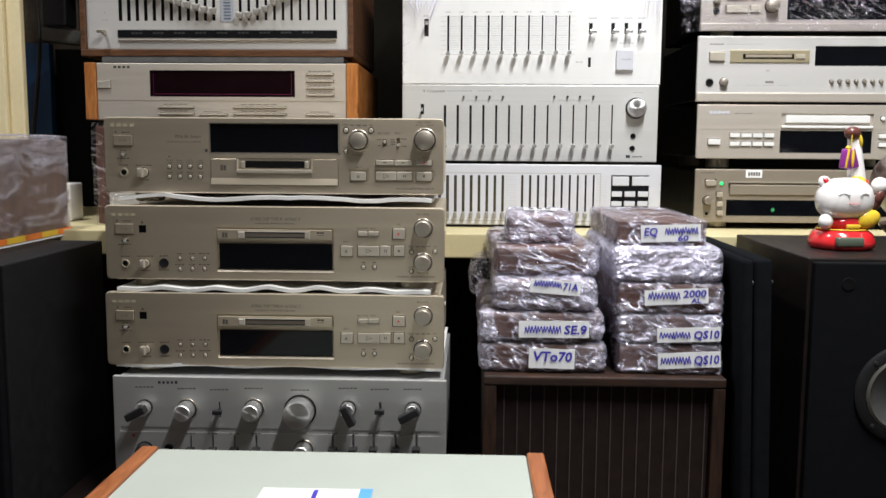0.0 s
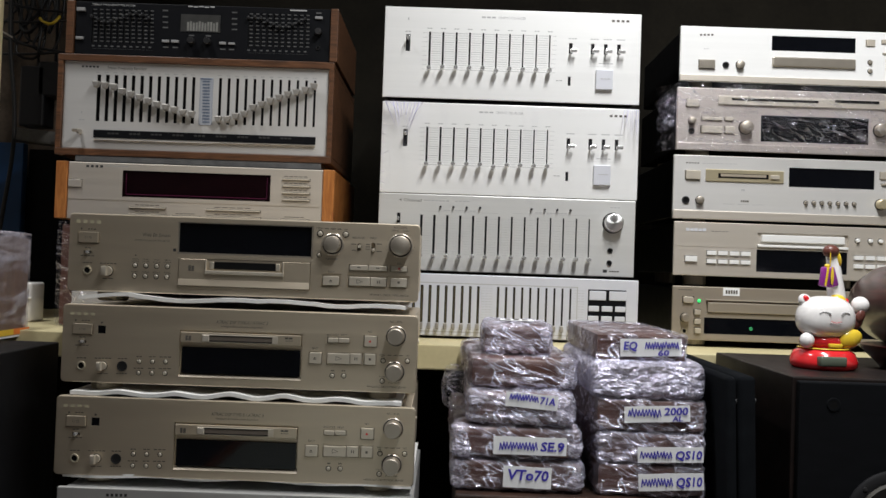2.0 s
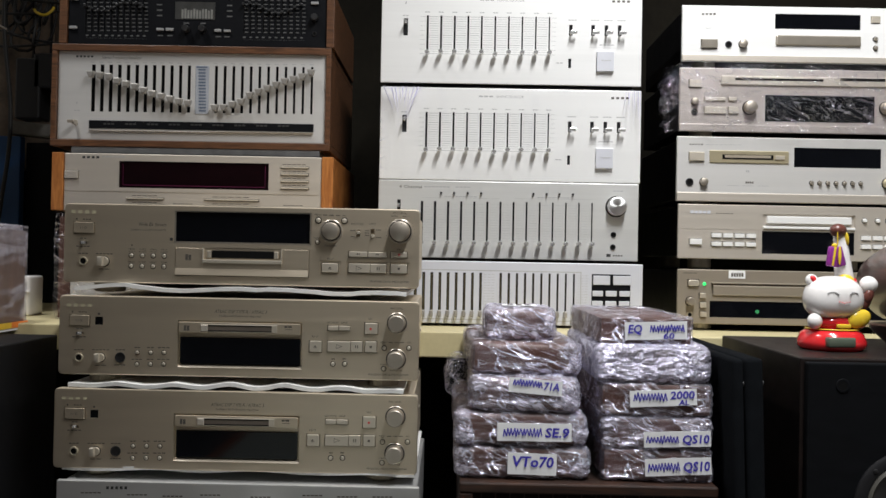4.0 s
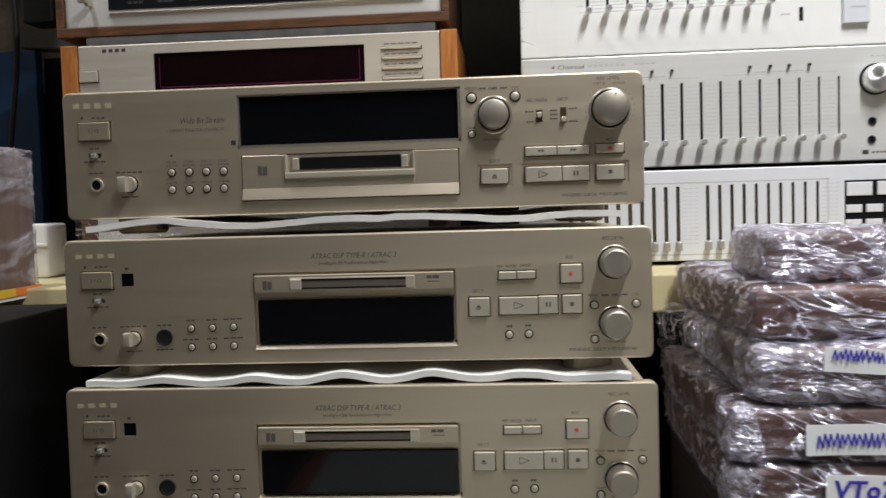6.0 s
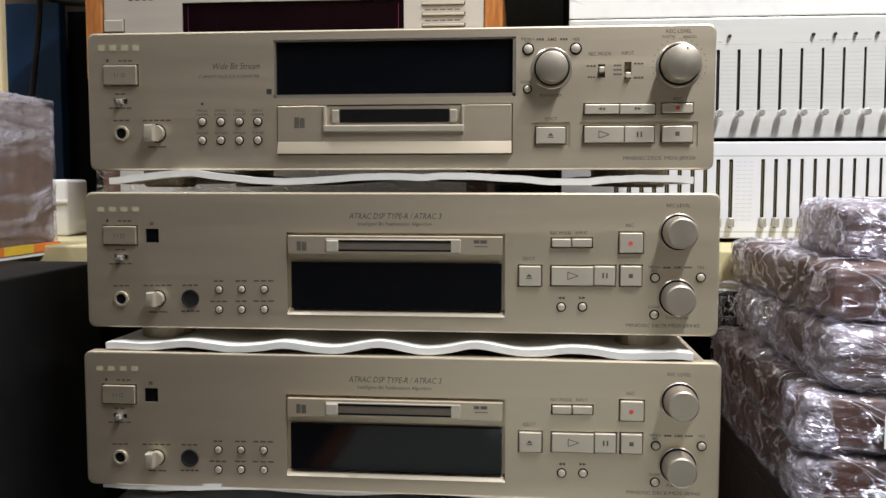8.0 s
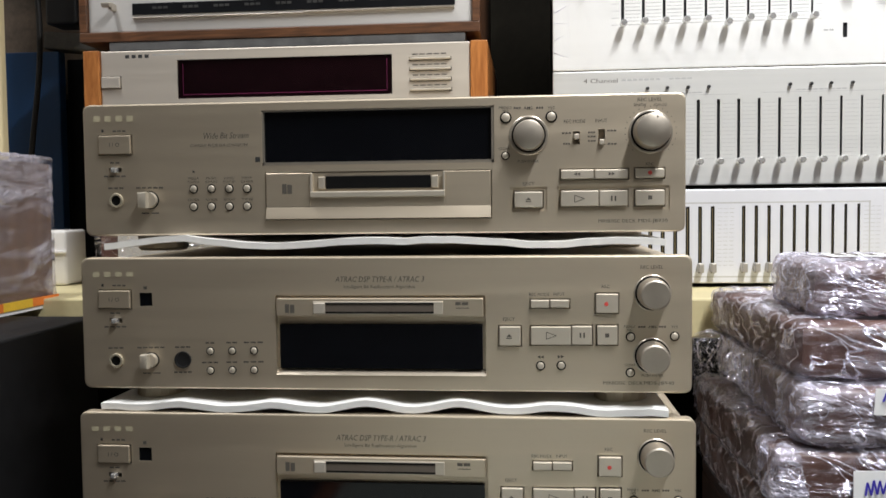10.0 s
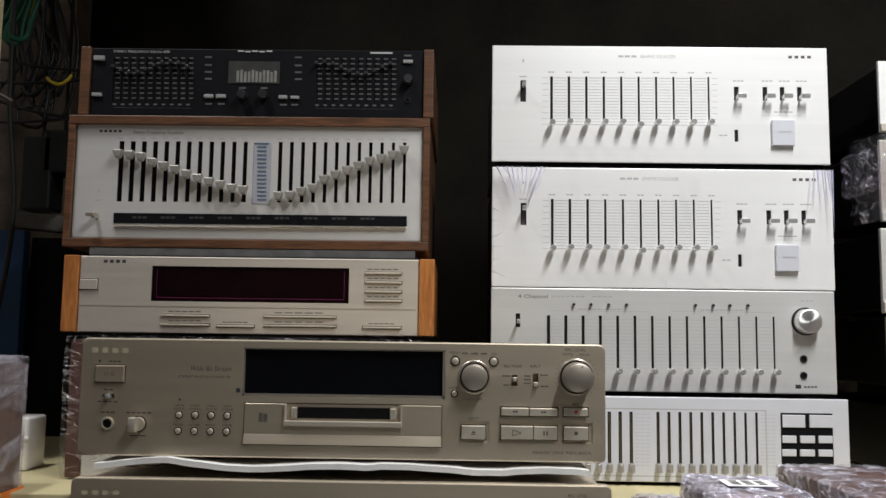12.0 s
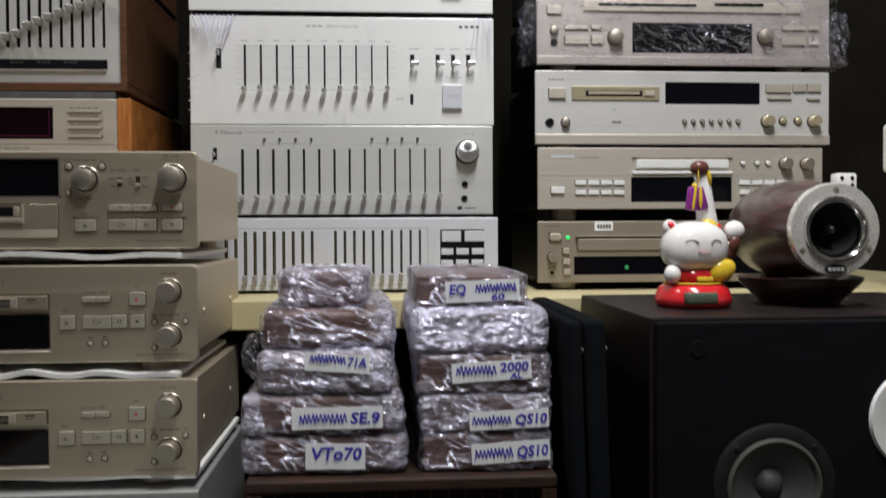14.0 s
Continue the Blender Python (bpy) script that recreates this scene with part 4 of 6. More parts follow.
def pin_equalizer(at):
    ob = thing("graphic_equalizer", at, "silver ten-band graphic equalizer with pin sliders", "equalizer", "silver equalizer stack")
    f = Face(ob, 0.425, 0.151, [(821.0, 61.2), (1404.5, 63.9), (1411.6, 267.7), (820.0, 264.4)], SILVER, 0.0016, 0.001)
    f.cut(870, 122, 880, 160)
    lever(f, 875, 133, 0.3)
    f.bars(875, 88, 3, 8, f.faint)
    f.bars(875, 116, 14, 3, f.faint, 2)
    f.words("GRAPHIC EQUALIZER", 1110, 80, 62, 6, f.faint)
    f.bars(1058, 80, 34, 5, f.faint, 3)
    f.badge(1336, 76, 1380, 84, f.ink, 4)
    for i in range(10):
        x = 924.5 + i * 30.5
        f.cut(x - 2.5, 115, x + 2.5, 200)
        pin(f, x, 203 if i == 5 else 198 + (i == 0) * 2)
        f.bars(x, 108, 12, 3, f.faint, 2)
        for k in range(17):
            yy = 118 + k * 5.1
            w = 0.6 if k % 4 == 0 else 0.42
            f.faint.bar(*f.rect(x + 4, yy - w, x + 26, yy + w)) if i < 9 else None
    for k in range(9):
        yy = 118 + k * 10.2
        f.faint.bar(*f.rect(908, yy - 0.35, 919, yy + 0.35))
        f.faint.bar(*f.rect(1204, yy - 0.35, 1214, yy + 0.35))
    for x in (1247, 1297, 1327, 1357):
        f.cut(x - 4.5, 132, x + 4.5, 156)
        lever(f, x, 152)
        f.bars(x + 4, 122, 20, 3, f.faint, 3)
    f.cut(1244, 207, 1251, 228)
    f.bars(1225, 217, 16, 3, f.faint, 2)
    a, b, c, d = f.rect(1307, 191, 1347, 236)
    part("square_button", prism(bmesh.new(), rounded(a, b, c, d, 0.0008, 2), -0.006, 0.0, 0.0008), WHITE_PANEL, ob)
    pr = Print(-0.0064)
    x, z = f.p(1329, 212)
    for i in range(3):
        pr.bar(x - 0.008 + i * 0.0055, z - 0.0006, x - 0.0035 + i * 0.0055, z + 0.0006)
    pr.done("button_lettering", INK_FAINT, ob)
    f.faint.bar(*f.rect(1290, 182, 1362, 182.8))
    f.bars(1330, 176, 34, 3, f.faint, 4)
    f.plate()
    f.chassis(BLACK, 0.30, 0.006, 0.003, 0.003)
    return ob


e1 = pin_equalizer((0.0965, 1.465, 1.4665))
e2 = tagged(copy_thing(e1, Matrix.Translation((0.0975, 1.465, 1.3085))), "silver ten-band graphic equalizer wrapped in clear film")
bm = bmesh.new()
for side in (0,):
    n = 40
    vs = []
    for j in range(13):
        row = []
        for i in range(n + 1):
            x, z = -0.2165 + 0.433 * i / n, -0.001 + 0.153 * j / 12
            tight = 0.006 + 0.010 * max(0, 1 - abs(j - 5) / 7)
            y = -tight - 0.0015 * noise.noise(Vector((x * 40, z * 16, 0.3)))
            if i in (0, n):
                y = 0.05
            row.append(bm.verts.new((x + (0.002 * noise.noise(Vector((z * 60, 1, 2))) if i in (0, n) else 0), y, z)))
        vs.append(row)
    for j in range(12):
        for i in range(n):
            bm.faces.new((vs[j][i], vs[j][i + 1], vs[j + 1][i + 1], vs[j + 1][i]))
wrap = part("plastic_wrap", bm, WRAP_PANEL, e2, "clear cling film over the front", 60)


def fold(tip, end, wide, parent):
    """A standing crease of film: a thin ridge from a broad end to a pointed tip, its highlight put in as milky white.
    """
    bm = bmesh.new()
    (x0, z0), (x1, z1) = tip, end
    vs = [bm.verts.new(co) for co in ((x1 - wide, -0.0105, z1), (x1 + wide, -0.0105, z1), (x0, -0.0175, z0), (x1, -0.0140, z1))]
    for q in ((0, 3, 2), (3, 1, 2), (0, 1, 3), (0, 2, 1)):
        bm.faces.new([vs[k] for k in q])
    part("film_fold", bm, FOLD_GLINT, parent)


rnd = random.Random(12)
for i in range(11):
    u = i / 10
    x1 = -0.207 + 0.062 * u
    fold((-0.176 + (x1 + 0.176) * rnd.uniform(0.15, 0.55), 0.150 - rnd.uniform(0.022, 0.060)), (x1, 0.1495), rnd.uniform(0.0005, 0.0016), e2)
for i in range(7):
    z1 = 0.020 + 0.015 * i + rnd.uniform(-0.005, 0.005)
    fold((-0.2105 + rnd.uniform(0.008, 0.022), z1 + rnd.uniform(-0.012, 0.010)), (-0.2120, z1), rnd.uniform(0.0006, 0.0012), e2)
for i in range(8):
    x1 = 0.186 + 0.0032 * i
    fold((x1 - rnd.uniform(-0.004, 0.010), 0.150 - rnd.uniform(0.030, 0.085)), (x1, 0.149), rnd.uniform(0.0003, 0.0008), e2)


def channel_equalizer(at):
    ob = thing("graphic_equalizer", at, "silver fourteen-slider equalizer with large round knob", "equalizer", "silver equalizer stack")
    f = Face(ob, 0.4235, 0.126, [(820.1, 484.6), (1418.3, 488.5), (1424.5, 668.2), (819.2, 663.8)], SILVER_GREY, 0.0016, 0.001)
    f.cut(863, 530, 871, 554)
    lever(f, 867, 544, 0.2)
    f.words("4 Channel", 893, 500, 52, 7)
    f.bars(955, 500, 60, 4, f.faint, 7)
    f.bars(1015, 500, 36, 3, f.faint, 4)
    for x in (964, 994, 1025, 1056, 1176, 1207, 1236, 1267):
        pin(f, x, 514, 2.6, 0.0045, RUBBER, "toggle_pin")
        cx, cz = f.p(x, 517)
        f.faint.bar(cx - 0.002, cz - 0.0015, cx + 0.002, cz + 0.003)
    for x0, x1 in ((920, 1100), (1134, 1313)):
        f.faint.bar(*f.rect(x0, 525, x1, 525.7))
        f.bars((x0 + x1) / 2, 522, 76, 2.6, f.faint, 9)
    for i in range(14):
        x = 920.5 + i * 30.27
        f.cut(x - 3.0, 533, x + 3.0, 632)
        pin(f, x, 629)
        for k in range(15):
            yy = 540 + k * 6
            f.faint.bar(*f.rect(x + 5, yy - 0.3, x + 25, yy + 0.3)) if i < 13 else None
    f.knob("selector_knob", 1368, 541, 22, CHROME, 0.017, 0, "turned aluminium knob")
    f.bars(1372, 505, 24, 3, f.faint, 3)
    f.jack(1365, 606, 6.5, RUBBER)
    f.jack(1365, 635, 6.5, RUBBER)
    f.dark.bar(*f.rect(1351, 651, 1361, 658))
    f.bars(1378, 655, 24, 4, f.ink, 4)
    f.plate()
    f.chassis(BLACK, 0.30, 0.006, 0.003, 0.003)
    feet(ob, f.w, 0.28, 0.003, RUBBER)
    return ob


channel_equalizer((0.0965, 1.465, 1.1815))


def key_equalizer(at):
    ob = thing("graphic_equalizer", at, "white equalizer with long sliders and dark keypad", "equalizer", "silver equalizer stack")
    f = Face(ob, 0.435, 0.1005, [(809.8, 671.4), (1442.3, 676.1), (1447.7, 825.1), (809.1, 820.0)], WHITE_PANEL, 0.0016, 0.001)
    for g0 in (893, 1112):
        for i in range(10):
            x = g0 + i * 19.1
            f.cut(x - 3.6, 700, x + 3.6, 806)
            cx, cz = f.p(x, 797)
            part("slider_knob", one_box(cx - 0.0028, cx + 0.0028, -0.010, 0.003, cz - 0.0050, cz + 0.0050, 0.0009), SLIDER_GREY, ob)
            a, b, c, d = f.rect(x - 1.2, 703, x + 1.2, 792)
            part("slider_stem", one_box(a, c, 0.001, 0.0035, b, d), STEM, ob)
        for k in range(15):
            yy = 704 + k * 6.4
            for j in range(3):
                f.faint.bar(*f.rect(g0 + 179 + j * 9, yy - 0.4, g0 + 186 + j * 9, yy + 0.4))
    for yy in (695, 812):
        f.faint.bar(*f.rect(880, yy - 0.5, 1300, yy + 0.5))
    f.faint.bar(*f.rect(1299.5, 695, 1300.5, 812))
    f.bars(870, 690, 30, 4, f.faint, 4)
    a, b, c, d = f.rect(1324, 700, 1418, 792)
    f.cut(1324, 700, 1418, 792)
    part("keypad", one_box(a, c, 0.001, 0.0038, b, d), BLACK_PANEL, ob)
    rows = [(703, 726, ((1326, 1369), (1373, 1417))), (739, 753, ((1326, 1354), (1357, 1386), (1389, 1417))), (763, 776, ((1326, 1354), (1357, 1386), (1389, 1417)))]
    for y0, y1, cols in rows:
        for x0, x1 in cols:
            f.button("key", x0 + 1.5, y0 + 0.5, x1 - 1.5, y1 - 0.5, WHITE_PANEL, 0.001, False)
    f.plate()
    f.chassis(BLACK, 0.30, 0.004, 0.003, 0.003)
    feet(ob, f.w, 0.28, 0.004, RUBBER)
    return ob


key_equalizer((0.0955, 1.447, 1.0765))


# ---- wood-cased stack ----
def slope_equalizer(at):
    ob = thing("graphic_equalizer", at, "silver equalizer in walnut case with sliders in a V", "equalizer")
    f = Face(ob, 0.433, 0.1435, [(92.1, 201.9), (699.7, 205.1), (697.1, 405.6), (81.3, 401.8)], SILVER_SOFT, 0.0016, 0.0008)
    ys = [255, 257, 260, 270, 276, 282, 290, 297, 303, 308, 314, 317, 327, 326, 319, 313, 298, 290, 282, 274, 266, 261, 255, 246]
    for i in range(24):
        x = 168 + i * 19.85 if i < 12 else 448 + (i - 12) * 19.85
        f.cut(x - 1.9, 232, x + 1.9, 338)
        cx, cz = f.p(x, ys[i])
        bm = prism(bmesh.new(), [(cx - 0.0026, cz - 0.0062), (cx + 0.0026, cz - 0.0062), (cx + 0.0056, cz + 0.0010), (cx + 0.0058, cz + 0.0040), (cx - 0.0058, cz + 0.0040), (cx - 0.0056, cz + 0.0010)], -0.0125, -0.004, 0.0014)
        box(bm, cx - 0.0016, cx + 0.0016, -0.006, 0.003, cz - 0.0026, cz + 0.0026, 0.0005)
        part("slider_knob", bm, SLIDER_GREY, ob)
        f.bars(x, 227, 10, 2.5, f.faint, 2)
    a, b, c, d = f.rect(403, 233, 430, 341)
    part("level_meter", one_box(a, c, -0.001, 0.002, b, d, 0.0004), METER, ob, "pale blue level meter")
    pr = Print(-0.0014)
    for i in range(14):
        a, b, c, d = f.rect(409, 240 + i * 7.1, 425, 243 + i * 7.1)
        pr.bar(a, b, c, d)
    a, b, c, d = f.rect(404, 234, 429, 237)
    pr.bar(a, b, c, d)
    pr.done("meter_bars", METER_DARK, ob)
    a, b, c, d = f.rect(157, 358, 671, 379)
    part("dark_strip", one_box(a, c, -0.0012, 0.002, b, d, 0.0004), BLACK_PANEL, ob)
    for i in range(6):
        x0 = 157 if i == 0 else 433 + (i - 1) * 47.6
        x1 = 432 if i == 0 else x0 + 46.8
        a, b, c, d = f.rect(x0, 380.5, x1, 384)
        part("push_bar", one_box(a, c, -0.004, 0.002, b, d, 0.0006), KNOB_METAL, ob)
    st = Print(-0.0016)
    for i in range(9):
        x0 = 190 + i * 50
        for k in range(3):
            a, b, c, d = f.rect(x0 + k * 9, 364, x0 + k * 9 + 7, 368)
            st.bar(a, b, c, d)
    st.done("strip_lettering", INK_DARK, ob)
    cx, cz = f.p(127, 364)
    bm = one_box(cx - 0.0022, cx + 0.0022, -0.012, 0.003, cz - 0.004, cz + 0.004, 0.0008)
    box(bm, cx - 0.008, cx + 0.002, -0.017, -0.011, cz - 0.002, cz + 0.003, 0.001)
    part("power_lever", bm, KNOB_METAL, ob)
    f.bars(130, 319, 3, 6, f.faint)
    f.bars(130, 336, 14, 3, f.faint, 2)
    f.badge(130, 211, 172, 218, f.dark, 5)
    f.words("Stereo Frequency Equalizer", 235, 216, 90, 6.5, f.ink)
    f.plate()
    f.cuts = None
    W, H, z0 = 0.450, 0.165, -0.0115
    for nm, bx in (("case_top", (-W / 2, W / 2, z0 + H - 0.011, z0 + H)), ("case_bottom", (-W / 2, W / 2, z0, z0 + 0.011))):
        part(nm, one_box(bx[0], bx[1], -0.006, 0.30, bx[2], bx[3], 0.001), WALNUT, ob)
    for x in (-W / 2, W / 2 - 0.0082):
        part("case_side", one_box(x, x + 0.0082, -0.0055, 0.30, z0 + 0.0112, z0 + H - 0.0112, 0.0008), WALNUT, ob)
    part("case_back", one_box(-W / 2 + 0.009, W / 2 - 0.009, 0.006, 0.297, z0 + 0.012, z0 + H - 0.012), BLACK, ob)
    return ob


slope_equalizer((-0.4185, 1.445, 1.3610))


def black_equalizer(at):
    ob = thing("graphic_equalizer", at, "black equalizer with two banks and wooden ends", "equalizer")
    f = Face(ob, 0.418, 0.087, [(118.6, 68.5), (700.0, 71.2), (698.5, 189.9), (112.4, 186.9)], BLACK_PANEL, 0.0016, 0.0008)
    white = Print(-0.0005)
    dim = Print(-0.0004)
    for g0 in (157, 513):
        for i in range(10):
            x = g0 + i * 14.4
            f.cut(x - 1, 84, x + 1, 162)
            for k in range(9):
                yy = 86 + k * 8.8
                a, b, c, d = f.rect(x + 1.5, yy - 1.1, x + 9, yy + 1.1)
                dim.bar(a, b, c, d)
            kk = 104 + 10 * math.sin(i * 0.7 + g0)
            cx, cz = f.p(x, kk)
            part("slider_knob", one_box(cx - 0.002, cx + 0.002, -0.008, 0.002, cz - 0.0022, cz + 0.0022, 0.0006), RUBBER, ob)
            a, b, c, d = f.rect(x - 3, 166, x + 3, 169)
            dim.bar(a, b, c, d)
        a, b, c, d = f.rect(g0 - 2, 173, g0 + 136, 174)
        dim.bar(a, b, c, d)
    a, b, c, d = f.rect(358, 91, 447, 130)
    part("readout", one_box(a, c, -0.0006, 0.002, b, d), READOUT, ob, "grey spectrum readout")
    rb = Print(-0.0010)
    for i in range(11):
        h = 0.62 + 0.06 * math.sin(i * 1.9)
        a, b, c, d = f.rect(372 + i * 6.6, 128 - 32 * h, 376 + i * 6.6, 128)
        rb.bar(a, b, c, d)
    rb.done("readout_bars", READOUT_BAR, ob)
    for x0, y0, x1, y1 in ((121, 82, 140, 92), (118, 147, 135, 155), (315, 149, 331, 157), (336, 149, 353, 157), (446, 150, 461, 158), (467, 151, 482, 158), (664, 87, 681, 95)):
        f.button("push_button", x0, y0 + 1, x1, y1 - 1, EQ_KEY, 0.003, False)
    for x, y in ((383, 152), (420, 152), (673, 124)):
        f.knob("small_knob", x, y, 8, RUBBER, 0.012)
    f.jack(672, 158, 5, RUBBER)
    cx, cz = f.p(205, 73)
    white.word("STEREO FREQUENCY EQUALIZER", cx, cz - 2 * f.k, 100 * f.k, 5.5 * f.k)
    for i in range(5):
        a, b, c, d = f.rect(374 + i * 12.5, 72 + (i % 2), 384 + i * 12.5, 74.5 + (i % 2))
        white.bar(a, b, c, d)
    a, b, c, d = f.rect(606, 74, 645, 77)
    white.bar(a, b, c, d)
    for x, y in ((322, 84), (322, 98), (322, 110), (322, 122), (480, 84), (480, 98), (480, 110), (480, 122), (323, 166), (345, 166), (454, 167), (474, 167), (382, 138), (420, 138), (672, 80)):
        a, b, c, d = f.rect(x - 6, y - 1.5, x + 6, y + 1.5)
        dim.bar(a, b, c, d)
    white.done("white_lettering", INK_FAINT, ob)
    dim.done("grey_lettering", GREY_LCD, ob)
    f.plate()
    f.chassis(BLACK, 0.27, 0.001, 0.002, 0.002)
    for x in (-0.222, 0.2095):
        part("end_panel", one_box(x, x + 0.0125, -0.004, 0.275, 0.0, 0.0875, 0.0012), WALNUT, ob, "walnut end panel")
    return ob


black_equalizer((-0.4120, 1.445, 1.5155))


def tuner(at):
    ob = thing("tuner", at, "silver tuner with dark display and orange wooden ends", "tuner")
    f = Face(ob, 0.411, 0.092, [(98.4, 432.9), (692.4, 436.7), (690.7, 570.5), (91.3, 566.3)], SILVER_WARM, 0.004, 0.0006)
    f.window(224, 450, 569, 514, GLASS_RED, 0.002)
    a, b, c, d = f.rect(232, 456, 561, 508)
    pl = Print(0.0017)
    for bx in ((a, b, c, b + 0.0008), (a, b, a + 0.0006, d), (c - 0.0006, b, c, d)):
        pl.bar(*bx)
    pl.done("display_border", PURPLE_LINE, ob)
    f.button("power_button", 98, 474, 128, 492, SILVER_WARM, 0.0025)
    for y in (461, 477, 493, 509):
        f.button("slim_button", 598, y - 2, 662, y + 2, CHAMPAGNE_LIGHT, 0.003)
        f.bars(630, y - 7, 56, 2.5, None, 5)
    for x0, x1, y in ((240, 325, 537), (240, 325, 553), (338, 404, 555), (420, 547, 538), (420, 547, 554), (594, 661, 556)):
        f.button("slim_button", x0, y - 2, x1, y + 2, CHAMPAGNE_LIGHT, 0.003)
        f.bars((x0 + x1) / 2, y - 7, (x1 - x0) * 0.7, 2.5, None, 5)
    f.cut(95, 522.3, 686, 523.7, 0.001)
    f.badge(138, 438, 181, 447, f.dark, 4)
    f.bars(212, 441, 56, 2.5, f.faint, 6)
    f.plate()
    f.chassis(BLACK, 0.30, 0.001, 0.002, 0.002)
    for x in (-0.2245, 0.206):
        part("end_panel", one_box(x, x + 0.0185, -0.003, 0.30, 0.0, 0.0925, 0.0012), ORANGE_WOOD, ob, "orange-stained wooden end panel")
    feet(ob, 0.40, 0.28, 0.004, RUBBER)
    part("top_plate", one_box(-0.2, 0.2, 0.01, 0.29, 0.0935, 0.1035, 0.001), GREY_LCD, ob)
    return ob


tuner((-0.4095, 1.430, 1.2455))

comp = thing("wrapped_component", (-0.41, 1.425, 1.0725), "silver boxed component with dark ends wrapped in clear film", "parcel")
part("casing", lumpy(0.42, 0.28, 0.165, 0.004, 6, 0.0003, 4), BROWN_CARD, comp)
part("faceplate", one_box(-0.188, 0.188, -0.002, 0.0035, 0.004, 0.161, 0.0008), SILVER_SOFT, comp, "grey silver faceplate")
part("plastic_wrap", lumpy(0.42, 0.28, 0.165, 0.006, 14, 0.0012, 5, 0.0055), WRAP_LIGHT, comp, "", 60)


# ---- stack of disc players ----
def player_plate(f, depth=0.29, feet_h=0.006):
    f.plate()
    f.chassis(BLACK, depth, 0.006, 0.004, 0.003)
    feet(f.ob, f.w, 0.27, feet_h, FOOT)
    return f.ob


def player_slim(at):
    ob = thing("disc_player", at, "pale silver disc player with small black display", "disc player", "disc player stack")
    f = Face(ob, 0.432, 0.092, [(131.1, 91.1), (1057.1, 122.4), (1052.6, 318.6), (125.2, 287.0)], SILVER, 0.005, 0.001)
    f.window(455, 127, 752, 190)
    a, b, c, d = f.rect(455, 203, 750, 248)
    part("disc_tray", one_box(a, c, -0.004, 0.003, b, d, 0.0020, 3), KNOB_METAL, ob)
    f.button("power_button", 195, 213, 250, 245, KNOB_METAL, 0.004)
    f.jack(290, 232, 12, RUBBER)
    f.knob("phones_knob", 340, 232, 14, KNOB_METAL, 0.008)
    a, b, c, d = f.rect(130, 265, 1054, 288)
    part("lower_ledge", one_box(-f.w / 2, f.w / 2, -0.003, 0.0, 0.0, d, 0.0008), SILVER_WARM, ob)
    f.badge(197, 119, 250, 130, f.ink, 4)
    f.bars(222, 174, 20, 3, f.faint, 2)
    for bx in ((790, 143, 820, 167), (846, 143, 930, 160), (850, 190, 924, 197), (945, 140, 975, 160)):
        f.button("key", *bx, CHAMPAGNE_LIGHT, 0.002)
    for x, y in ((803, 223), (803, 254)):
        f.round("small_button", x, y, 7, KNOB_METAL, 0.004)
    for i in range(4):
        for k in range(3):
            f.button("number_key", 862 + i * 26, 195 + 15 + k * 17, 880 + i * 26, 195 + 24 + k * 17, CHAMPAGNE_LIGHT, 0.002)
    f.knob("level_knob", 983, 235, 17, KNOB_METAL, 0.012)
    return player_plate(f)


